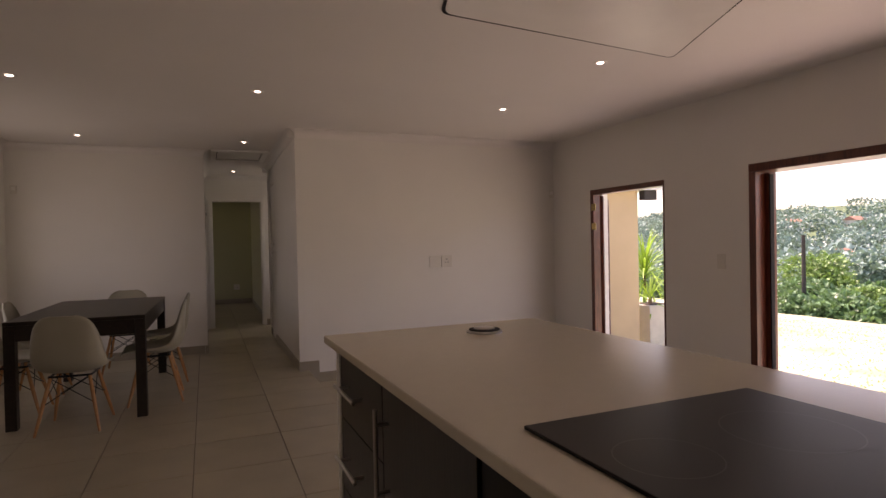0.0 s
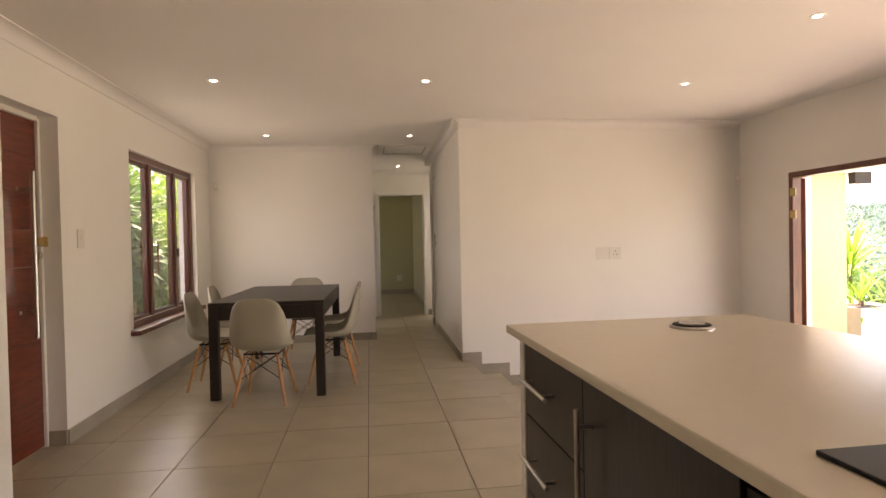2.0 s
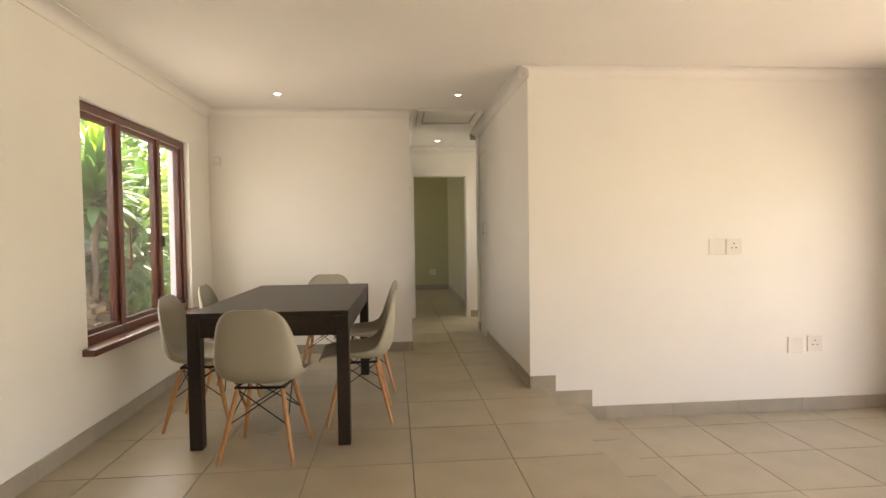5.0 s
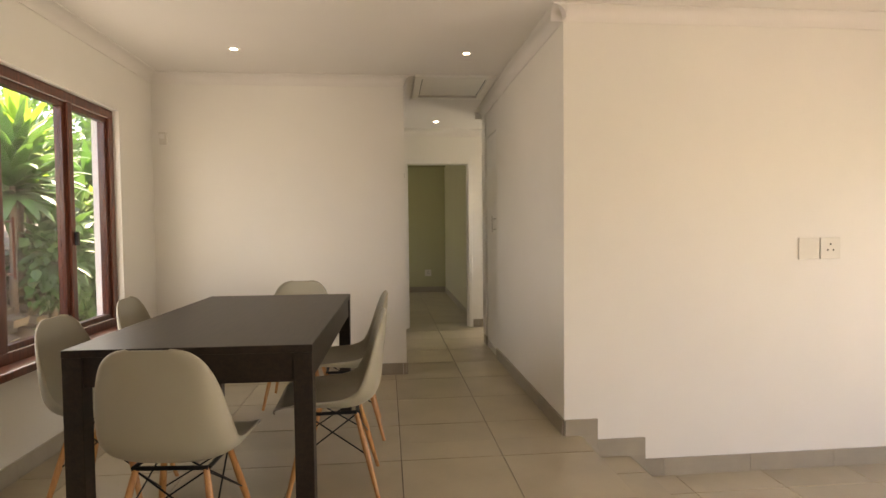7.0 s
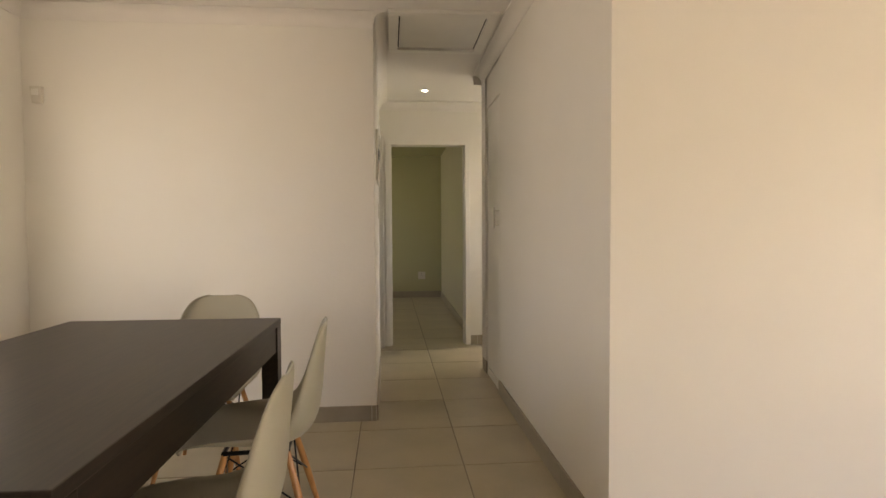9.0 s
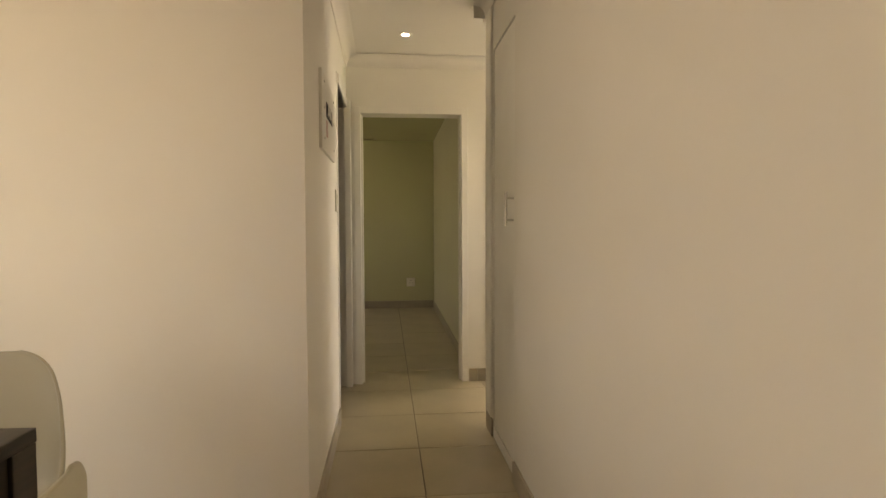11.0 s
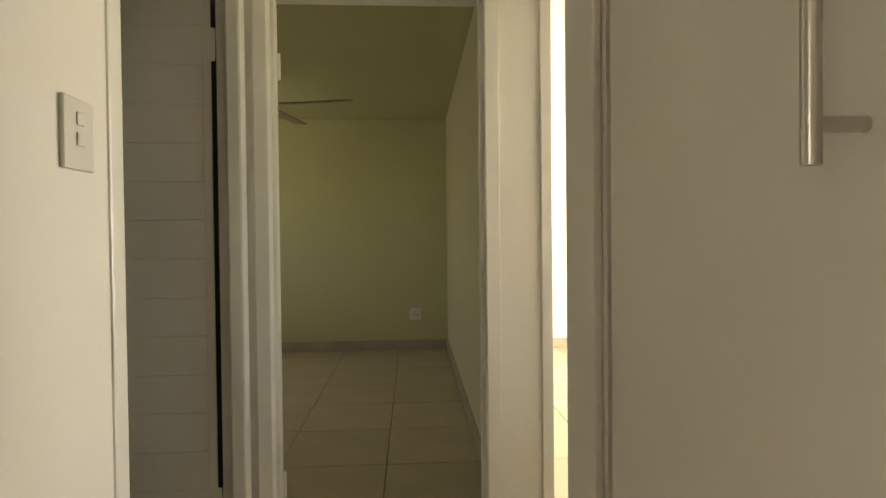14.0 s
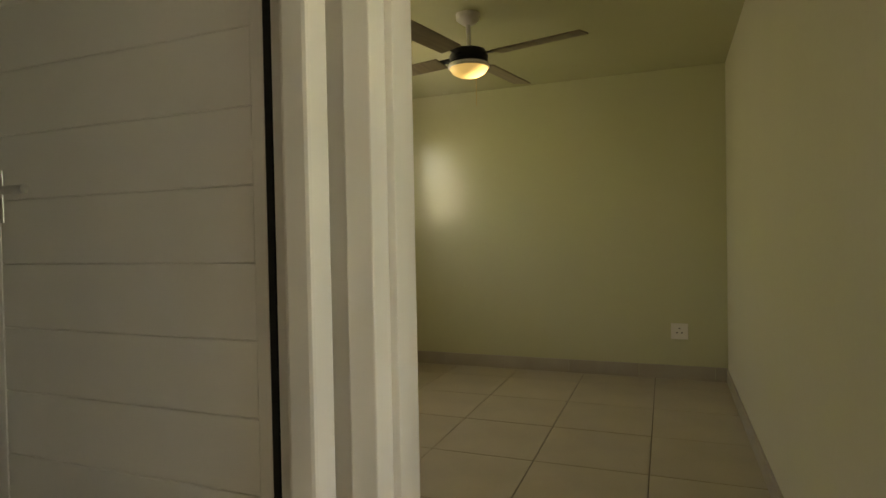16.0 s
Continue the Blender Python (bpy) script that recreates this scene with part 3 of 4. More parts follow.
# ---- front door ----
fd = thing("front_door", "red-brown boarded timber front door with long steel pull handle", "door")
for i in range(9):
    z = 0.01 + i * 0.2148
    box_part("board", (-1.902, -1.862, 3.067, 3.894, z, z + 0.2133), M_DOORWOOD, fd, bevel=0.0015)
bm = bmesh.new()
add_tube(bm, (-1.812, 3.767, 0.675), (-1.812, 3.767, 1.635), 0.0125, seg=14)
for z in (0.83, 1.53):
    add_tube(bm, (-1.862, 3.767, z), (-1.812, 3.767, z), 0.008)
part("pull_handle", bm, M_STEEL, fd, "long tubular steel pull handle", smooth=True)
for z in (0.83, 1.53):
    bm = bmesh.new()
    add_tube(bm, (-1.862, 3.697, z), (-1.857, 3.697, z), 0.011)
    part("bolt_cap", bm, M_STEEL, fd, smooth=True)
box_part("latch_box", (-1.862, -1.825, 3.832, 3.893, 1.205, 1.255), M_BRASS, fd, "brass night latch", bevel=0.004)
box_part("latch_keeper", (-1.845, -1.818, 3.895, 3.917, 1.20, 1.26), M_BRASS, fd, "brass latch keeper", bevel=0.003)
bm = bmesh.new()
add_tube(bm, (-1.862, 3.867, 1.148), (-1.832, 3.867, 1.148), 0.02, seg=16)
part("lock_cylinder", bm, M_STEEL, fd, "round steel lock cylinder", smooth=True)
fdf = thing("front_door_frame", "white painted frame in the front door recess", "door frame", kind="structure")
box_part("jamb", (-1.905, -1.846, 3.896, 3.9185, 0, 1.96), M_TRIM, fdf, "white painted frame edge", bevel=0.002)
box_part("head", (-1.905, -1.846, 3.067, 3.896, 1.945, 1.9735), M_TRIM, fdf, bevel=0.002)


# ---- dining window ----
def timber_window():
    w = thing("window_dining", "three-light red hardwood casement window with clear panes", "window", kind="structure")
    (y0, y1), (z0, z1), xa, xb = (WIN_Y[0] + 0.002, WIN_Y[1] - 0.002), (WIN_Z[0], WIN_Z[1] - 0.002), -1.86, -1.785
    box_part("window_frame", (xa, xb, y0, y1, z1 - 0.055, z1), M_REDWOOD, w, bevel=0.004)
    box_part("window_frame", (xa, xb, y0, y1, z0, z0 + 0.06), M_REDWOOD, w, bevel=0.004)
    for a, b in ((y0, y0 + 0.055), (y1 - 0.055, y1), (5.45, 5.51), (6.09, 6.14)):
        box_part("window_frame", (xa, xb, a, b, z0 + 0.06, z1 - 0.055), M_REDWOOD, w, bevel=0.004)
    for a, b in ((y0 + 0.055, 5.45), (5.51, 6.09), (6.14, y1 - 0.055)):
        za, zb = z0 + 0.06, z1 - 0.055
        s = 0.03
        for d in ((a, b, zb - s, zb), (a, b, za, za + s), (a, a + s, za + s, zb - s), (b - s, b, za + s, zb - s)):
            box_part("sash_rail", (xa + 0.012, xb - 0.016, *d), M_REDWOOD, w, bevel=0.003)
        p = box_part("pane", (-1.828, -1.824, a + s, b - s, za + s, zb - s), M_GLASS, w)
        p.visible_shadow = False
    bm = bmesh.new()
    add_tube(bm, (-1.755, 5.53, 0.94), (-1.755, 5.53, 1.23), 0.007)
    for z in (0.96, 1.21):
        add_tube(bm, (-1.79, 5.53, z), (-1.755, 5.53, z), 0.005)
    part("stay_handle", bm, M_REDWOOD, w, smooth=True)
    box_part("catch", (-1.785, -1.765, 6.12, 6.14, 1.08, 1.16), M_BLACK, w, bevel=0.002)
    box_part("window_sill", (-1.783, -1.675, 4.88, 6.68, 0.498, 0.538), M_REDWOOD, w, "red hardwood window board", bevel=0.008)
    return w


timber_window()


# ---- garden doors ----
def garden_door():
    w = thing("door_garden", "red hardwood door frame with an open glazed leaf", "door", kind="structure")
    (y0, y1), z0, z1, xa, xb = GD_Y, Z_LOW, GD_H, X_LIV - 0.004, X_LIV + 0.10
    box_part("frame_head", (xa, xb, y0, y1, z1 - 0.05, z1), M_REDWOOD, w, bevel=0.004)
    box_part("frame_jamb", (xa, xb, y1 - 0.05, y1, z0, z1 - 0.05), M_REDWOOD, w, bevel=0.004)
    box_part("frame_jamb", (xa, xb, y0, y0 + 0.02, z0, z1 - 0.05), M_REDWOOD, w, bevel=0.004)
    m = pose(X_LIV + 0.105, 4.926, 0, 0, 0, 47)
    for d in ((0.0, 0.085), (0.70, 0.785)):
        box_part("leaf_stile", (d[0], d[1], 0, 0.04, z0 + 0.01, z1 - 0.06), M_REDWOOD, w, bevel=0.003, m=m)
    for za in (z0 + 0.01, 0.05, 0.35, 0.65, 0.95, 1.25, z1 - 0.14):
        box_part("leaf_rail", (0.085, 0.70, 0.003, 0.037, za, za + (0.08 if za in (z0 + 0.01, z1 - 0.14) else 0.03)), M_REDWOOD, w, m=m)
    p = box_part("pane", (0.085, 0.70, 0.018, 0.022, z0 + 0.05, z1 - 0.1), M_GLASS, w, m=m)
    p.visible_shadow = False
    for z in (1.32, 1.52):
        box_part("hinge", (X_LIV - 0.010, X_LIV - 0.0035, 4.906, 4.976, z, z + 0.07), M_BRASS, w, "brass hinge", bevel=0.002)
    return w


garden_door()
lw = thing("door_lawn", "wide red hardwood frame with folded-back leaves", "door", kind="structure")
LA, LB, LY0, LY1 = X_LIV - 0.004, X_EAST - 0.005, LD_Y[0], LD_Y[1] - 0.002
box_part("frame_head", (LA, LB, LY0, LY1, LD_H - 0.062, LD_H - 0.001), M_REDWOOD, lw, bevel=0.004)
box_part("frame_jamb", (LA, LB, LY1 - 0.058, LY1, Z_LOW, LD_H - 0.062), M_REDWOOD, lw, bevel=0.004)
box_part("frame_jamb", (LA, LB, LY0, LY0 + 0.06, Z_LOW, LD_H - 0.062), M_REDWOOD, lw, bevel=0.004)
box_part("leaf_edge", (LA + 0.099, LA + 0.139, LY1 - 0.091, LY1 - 0.06, Z_LOW + 0.02, LD_H - 0.072), M_REDWOOD, lw, bevel=0.003)
box_part("leaf_seal", (LA + 0.096, LA + 0.134, LY1 - 0.103, LY1 - 0.0935, Z_LOW + 0.02, LD_H - 0.082), M_DARK, lw)


# ---- fittings ----
def downlight():
    d = thing("downlight", "small round recessed ceiling downlight, lit, white rim", "ceiling light", "ceiling downlights")
    bm = bmesh.new()
    prof = [(0.022, 0.0), (0.044, 0.0), (0.044, -0.003), (0.038, -0.005), (0.0225, -0.002)]
    rings = [[bm.verts.new((r * math.cos(t), r * math.sin(t), z)) for t in (2 * math.pi * i / 24 for i in range(24))] for r, z in prof]
    for p, q in zip(rings, rings[1:] + rings[:1]):
        for i in range(24):
            bm.faces.new((p[i], p[(i + 1) % 24], q[(i + 1) % 24], q[i]))
    part("rim", bm, M_TRIM, d, smooth=True)
    bm = bmesh.new()
    add_lathe(bm, [(0.022, -0.001), (0.020, -0.003), (0.010, -0.005)], 20)
    part("lens", bm, M_LAMP, d, "glowing warm lens", smooth=True)
    return d


LAMPS = [(-0.968, 4.415), (0.523, 4.352), (2.502, 4.317), (-0.973, 6.53), (0.557, 6.53), (2.48, 2.99)]
first = downlight()
first.matrix_world = pose(*LAMPS[0], Z_CEIL)
for x, y in LAMPS[1:]:
    copy_thing(first, pose(x, y, Z_CEIL))
copy_thing(first, pose(0.545, 8.80, Z_HALLEND + 0.0133, -1.33, 0, 0))


def plate(name, label, m, w, h, holes=0, rockers=0, category="switch"):
    """A wall plate in its own x-z plane, facing -y."""
    p = thing(name, label, category, m=m)
    box_part("face_plate", (-w / 2, w / 2, -0.009, 0.0, -h / 2, h / 2), M_PLASTIC, p, bevel=0.003)
    for i in range(rockers):
        z = (i - (rockers - 1) / 2) * 0.034 + 0.008
        box_part("rocker", (-0.010, 0.010, -0.0125, -0.009, z - 0.011, z + 0.011), M_PLASTIC, p, bevel=0.002)
    if holes:
        for dx, dz in ((0, 0.022), (-0.017, -0.010), (0.017, -0.010)):
            bm = bmesh.new()
            add_tube(bm, (dx, -0.0096, dz), (dx, -0.0085, dz), 0.0055, seg=10)
            part("pin_hole", bm, M_DARK, p)
    return p


plate("blank_plate", "square white blanking plate", pose(2.40, Y_LIV, 1.02), 0.122, 0.122, category="wall plate")
plate("socket", "square white wall socket with three round holes", pose(2.533, Y_LIV, 1.02), 0.122, 0.122, holes=1, category="socket")
plate("blank_plate", "square white blanking plate low on the wall", pose(3.03, Y_LIV, 0.258), 0.122, 0.122, category="wall plate")
plate("socket", "square white wall socket low on the wall", pose(3.187, Y_LIV, 0.266), 0.122, 0.122, holes=1, category="socket")
plate("light_switch", "white rectangular light switch by the front door", pose(X_LEFT, 4.143, 1.246, 0, 0, 90), 0.082, 0.122, rockers=1)
plate("light_switch", "white two-rocker light switch beside the doorway", HW @ pose(0, 1.165, 1.253, 0, 0, 90), 0.085, 0.118, rockers=2)
plate("light_switch", "white light switch in the bedroom", BW @ pose(0, 0.315, 1.17, 0, 0, -90), 0.075, 0.125, rockers=1)
plate("light_switch", "white light switch between the garden doors", pose(X_LIV, 3.35, 1.03, 0, 0, -90), 0.075, 0.118, rockers=1)
plate("socket", "white double wall socket low in the bedroom", pose(0.742, Y_BEDEND, 0.35), 0.115, 0.115, holes=1, category="socket")


def sensor(m):
    s = thing("motion_sensor", "small white alarm sensor high in the corner", "alarm sensor", m=m)
    bm = bmesh.new()
    add_box(bm, -0.027, 0.027, -0.04, 0, -0.045, 0.045)
    for v in bm.verts:
        if v.co.y < -0.01 and v.co.z < 0:
            v.co.y += 0.02
    part("housing", bm, M_PLASTIC, s, bevel=0.006)
    box_part("lens_window", (-0.018, 0.018, -0.042, -0.036, -0.005, 0.028), M_TRIM, s, bevel=0.002)


sensor(pose(-1.66, Y_END, 1.854))
sensor(pose(X_LIV - 0.03, Y_LIV - 0.004, 1.75, 0, 0, -35))

# distribution board on the passage wall
db = thing("distribution_board", "white metal fuse board cover with breaker window", "fuse board", m=HW @ pose(0, 0.715, 1.60, 0, 0, 90))
box_part("cover", (-0.285, 0.285, -0.014, 0.0, -0.162, 0.165), M_PLASTIC, db, bevel=0.003)
box_part("breaker_window", (-0.127, 0.14, -0.0155, -0.013, -0.005, 0.06), M_DARK, db, "dark breaker window")
for i in range(9):
    x = -0.121 + i * 0.0285
    box_part("breaker", (x, x + 0.021, -0.021, -0.0157, 0.008, 0.048), M_PLASTIC if i % 3 else M_MARK, db, "small breaker switch", bevel=0.001)
for x in (-0.2, 0.23):
    for z in (-0.11, 0.02, 0.13):
        bm = bmesh.new()
        add_tube(bm, (x, -0.017, z), (x, -0.0135, z), 0.006, seg=10)
        part("screw", bm, M_STEEL, db)
for i in range(6):
    box_part("print_line", (-0.127, -0.065, -0.0150, -0.0138, -0.088 + i * 0.012, -0.082 + i * 0.012), M_RED, db, "faded red print")

# ceiling hatch
hatch = thing("ceiling_hatch", "white square loft hatch with trim frame", "hatch")
for d in ((0.235, 0.865, 7.69, 7.75), (0.235, 0.865, 7.06, 7.12), (0.235, 0.295, 7.12, 7.69), (0.805, 0.865, 7.12, 7.69)):
    box_part("trim_frame", (*d, -0.022, -0.0005), M_TRIM, hatch, bevel=0.003)
box_part("panel", (0.303, 0.797, 7.128, 7.682, -0.008, -0.0008), M_TRIM, hatch)
# Dark sheet puts the shade into the joint between panel and trim.
box_part("shadow_gap", (0.295, 0.805, 7.12, 7.69, -0.003, -0.0004), M_DARK, hatch, "dark sheet painted as shade in the gap round the hatch panel")
hatch.matrix_world = pose(0, Y_FALL, Z_CEIL, -1.33, 0, 0) @ pose(0, -Y_FALL, 0)

# built-in cupboard
cup = thing("cupboard", "built-in white cupboard with a flush door and steel bar handle", "cupboard")
box_part("body", (1.011, 1.42, 7.625, 8.143, 0.06, 2.015), M_TRIM, cup)
box_part("door", (0.977, 1.009, 7.634, 8.139, 0.062, 2.012), M_TRIM, cup, bevel=0.003)
bm = bmesh.new()
add_tube(bm, (0.942, 7.69, 1.116), (0.942, 7.69, 1.262), 0.0062, seg=14)
for z in (1.141, 1.237):
    add_tube(bm, (0.942, 7.69, z), (0.978, 7.69, z), 0.005, seg=12)
part("handle", bm, M_STEEL, cup, "brushed steel bar handle", smooth=True)
tagged(box_part("trim_cupboard", (0.960, 0.9735, 8.16, 8.308, 0.1, 2.26), M_TRIM, bevel=0.004), "white painted corner post beside the cupboard", "trim", kind="structure")


# ---- dining table ----
def dining_table():
    t = thing("dining_table", "black-brown stained wooden dining table with square legs", "table", m=pose(-0.685, 5.53, 0, 0, 0, -1.3))
    w, l, h = 0.865, 1.61, 0.745
    bm = bmesh.new()
    add_box(bm, -w / 2, w / 2, -l / 2, l / 2, h - 0.028, h)
    part("tabletop", bm, M_DARKWOOD, t, bevel=0.003)
    for sx in (-1, 1):
        for sy in (-1, 1):
            x, y = sx * (w / 2 - 0.035), sy * (l / 2 - 0.035)
            box_part("leg", (x - 0.034, x + 0.034, y - 0.034, y + 0.034, 0, h - 0.0285), M_DARKWOOD, t, bevel=0.003)
        x = sx * (w / 2 - 0.02)
        box_part("apron", (x - 0.012, x + 0.012, -l / 2 + 0.07, l / 2 - 0.07, h - 0.135, h - 0.029), M_DARKWOOD, t, bevel=0.002)
        y = sx * (l / 2 - 0.02)
        box_part("apron", (-w / 2 + 0.07, w / 2 - 0.07, y - 0.012, y + 0.012, h - 0.135, h - 0.029), M_DARKWOOD, t, bevel=0.002)
    return t


dining_table()


# ---- shell chairs ----
def shell_chair():
    """Faces +y; its origin lies on the floor between the feet."""
    c = thing("shell_chair", "grey-beige moulded plastic shell chair on beech dowel legs", "chair", "chairs round the dining table")
    # side profile of the shell: y, z, half width, how far the rim curls up
    prof = [(0.235, 0.395, 0.175, -0.004), (0.225, 0.412, 0.195, 0.006), (0.16, 0.417, 0.212, 0.022), (0.06, 0.403, 0.220, 0.046), (-0.04, 0.392, 0.222, 0.064),
            (-0.12, 0.400, 0.222, 0.082), (-0.175, 0.430, 0.222, 0.090), (-0.203, 0.480, 0.222, 0.088), (-0.214, 0.545, 0.216, 0.074), (-0.220, 0.620, 0.203, 0.056),
            (-0.226, 0.690, 0.185, 0.040), (-0.231, 0.745, 0.158, 0.026), (-0.234, 0.778, 0.120, 0.016), (-0.236, 0.792, 0.070, 0.008)]
    prof = [Vector(p) for p in prof]
    fine = []
    for i in range(len(prof) - 1):
        p0, p1, p2, p3 = prof[max(0, i - 1)], prof[i], prof[i + 1], prof[min(len(prof) - 1, i + 2)]
        for k in range(3):
            t = k / 3
            fine.append(0.5 * ((2 * p1) + (p2 - p0) * t + (2 * p0 - 5 * p1 + 4 * p2 - p3) * t * t + (3 * p1 - p0 - 3 * p2 + p3) * t ** 3))
    fine.append(prof[-1])
    nu = 20
    bm = bmesh.new()
    outer = []
    for i, p in enumerate(fine):
        q0, q1 = fine[max(0, i - 1)], fine[min(len(fine) - 1, i + 1)]
        ty, tz = q1[0] - q0[0], q1[1] - q0[1]
        ln = math.hypot(ty, tz)
        ny, nz = tz / ln, -ty / ln  # towards the sitter
        row = []
        for j in range(nu + 1):
            u = -1 + 2 * j / nu
            lift = p[3] * abs(u) ** 2.6
            row.append(bm.verts.new((p[2] * math.sin(u * math.pi / 2 * 0.92) / math.sin(math.pi / 2 * 0.92), p[0] + ny * lift, p[1] + nz * lift)))
        outer.append(row)
    for r, s in zip(outer, outer[1:]):
        for j in range(nu):
            bm.faces.new((r[j], r[j + 1], s[j + 1], s[j]))
    shell = part("shell", bm, M_SHELL, c, smooth=True)
    mod = shell.modifiers.new("thickness", "SOLIDIFY")
    mod.thickness, mod.offset = 0.007, 0.0
    for sx in (-1, 1):
        for sy in (-1, 1):
            bm = bmesh.new()
            top, foot = Vector((sx * 0.115, sy * 0.10 + 0.0, 0.375)), Vector((sx * 0.190, sy * 0.195, 0.0))
            mid = top.lerp(foot, 0.45)
            add_tube(bm, top, mid, 0.0105, 0.0135, 12)
            add_tube(bm, mid, foot, 0.0135, 0.0085, 12)
            part("leg", bm, M_BEECH, c, smooth=True)
    wires = [((sx * 0.115, -0.10, 0.36), (sx * 0.153, 0.15, 0.19)) for sx in (-1, 1)] + [((sx * 0.115, 0.10, 0.36), (sx * 0.153, -0.15, 0.19)) for sx in (-1, 1)]
    wires += [((-0.115, sy * 0.10, 0.36), (0.153, sy * 0.15, 0.19)) for sy in (-1, 1)] + [((0.115, sy * 0.10, 0.36), (-0.153, sy * 0.15, 0.19)) for sy in (-1, 1)]
    for a, b in wires:
        bm = bmesh.new()
        add_tube(bm, a, b, 0.0032, seg=6)
        part("brace", bm, M_BLACK, c, smooth=True)
    for a, b in (((-0.125, -0.105, 0.372), (0.125, -0.105, 0.372)), ((-0.125, 0.105, 0.372), (0.125, 0.105, 0.372)), ((-0.125, -0.105, 0.372), (-0.125, 0.105, 0.372)), ((0.125, -0.105, 0.372), (0.125, 0.105, 0.372))):
        bm = bmesh.new()
        add_tube(bm, a, b, 0.008, seg=8)
        part("seat_mount", bm, M_BLACK, c, smooth=True)
    return c


CHAIRS = [(-0.713, 4.69, -5), (-0.245, 5.215, 92), (-0.235, 5.92, 94), (-1.195, 5.225, -90), (-1.19, 5.91, -88), (-0.61, 6.56, 179)]
seat = shell_chair()
seat.matrix_world = pose(CHAIRS[0][0], CHAIRS[0][1], 0, 0, 0, CHAIRS[0][2])
for x, y, a in CHAIRS[1:]:
    copy_thing(seat, pose(x, y, 0, 0, 0, a))


# ---- kitchen island ----
IS = pose(0.515, 1.985, 0, 0, 0, 0.9)
isl = thing("kitchen_island", "kitchen island with dark wenge drawers and white end panel", "kitchen island", m=IS)
Z_TOP = 0.922
box_part("end_panel", (0.035, 0.82, -0.075, -0.030, 0.0, Z_TOP - 0.027), M_TRIM, isl, "white end panel", bevel=0.002)
box_part("carcass", (0.06, 0.81, -2.9, -0.077, 0.10, Z_TOP - 0.027), M_WENGE, isl)
box_part("plinth", (0.10, 0.75, -2.85, -0.1, 0.0, 0.099), M_WENGE, isl)
for z0, z1 in ((0.10, 0.20), (0.204, 0.43), (0.434, 0.66), (0.664, Z_TOP - 0.034)):
    d = box_part("drawer_front", (0.038, 0.058, -0.535, -0.079, z0, z1), M_WENGE, isl, bevel=0.0015)
    bm = bmesh.new()
    zc = max(z1 - 0.108, z0 + 0.05)
    add_tube(bm, (0.004, -0.37, zc), (0.004, -0.135, zc), 0.006, seg=12)
    for y in (-0.335, -0.175):
        add_tube(bm, (0.004, y, zc), (0.039, y, zc), 0.005, seg=10)
    part("drawer_handle", bm, M_STEEL, d, "steel bar handle", smooth=True)
for y0, y1 in ((-1.08, -0.539),):
    d = box_part("cabinet_door", (0.038, 0.058, y0, y1, 0.10, Z_TOP - 0.034), M_WENGE, isl, bevel=0.0015)
    bm = bmesh.new()
    add_tube(bm, (0.004, y1 - 0.045, 0.57), (0.004, y1 - 0.045, 0.82), 0.006, seg=12)
    for z in (0.61, 0.78):
        add_tube(bm, (0.004, y1 - 0.045, z), (0.039, y1 - 0.045, z), 0.005, seg=10)
    part("door_handle", bm, M_STEEL, d, "steel bar handle", smooth=True)
box_part("oven_front", (0.045, 0.06, -1.64, -1.084, 0.2, Z_TOP - 0.06), M_HOB, isl, "black glass oven front", bevel=0.002)
for y0, y1 in ((-2.2, -1.644), (-2.85, -2.204)):
    box_part("cabinet_door", (0.038, 0.058, y0, y1, 0.10, Z_TOP - 0.034), M_WENGE, isl, bevel=0.0015)
ct = thing("countertop", "cream quartz worktop on the kitchen island", "countertop", m=IS)
box_part("slab", (0.0, 0.835, -2.95, 0.0, Z_TOP - 0.026, Z_TOP), M_QUARTZ, ct, bevel=0.004)
hob = thing("hob", "black glass induction hob set into the worktop", "hob", m=IS)
box_part("glass", (0.095, 0.615, -1.735, -1.143, Z_TOP + 0.0005, Z_TOP + 0.007), M_HOB, hob, bevel=0.002)
for x, y, r in ((0.20, -1.63, 0.09), (0.46, -1.63, 0.075), (0.20, -1.35, 0.075), (0.45, -1.35, 0.10)):
    bm = bmesh.new()
    a = [bm.verts.new((x + r * math.cos(t), y + r * math.sin(t), Z_TOP + 0.0074)) for t in (2 * math.pi * i / 40 for i in range(40))]
    b = [bm.verts.new((x + (r - 0.002) * math.cos(t), y + (r - 0.002) * math.sin(t), Z_TOP + 0.0074)) for t in (2 * math.pi * i / 40 for i in range(40))]
    for i in range(40):
        bm.faces.new((a[i], a[(i + 1) % 40], b[(i + 1) % 40], b[i]))
    part("zone_ring", bm, M_MARK, hob)
pop = thing("pop_up_socket", "round black and steel pop-up power socket in the worktop", "socket", m=IS @ pose(0.505, -0.215, Z_TOP))
bm = bmesh.new()
add_lathe(bm, [(0.062, 0.0005), (0.062, 0.004), (0.056, 0.008), (0.050, 0.008)], 32)
part("flange", bm, M_STEEL, pop, smooth=True)
bm = bmesh.new()
add_lathe(bm, [(0.036, 0.0125), (0.036, 0.0145), (0.033, 0.016), (0.012, 0.0165)], 32)
part("cap", bm, M_STEEL, pop, smooth=True)
bm = bmesh.new()
add_lathe(bm, [(0.0535, 0.0084), (0.0525, 0.0115), (0.034, 0.0124)], 32)
part("seal_ring", bm, M_GAP_RUBBER, pop, smooth=True)

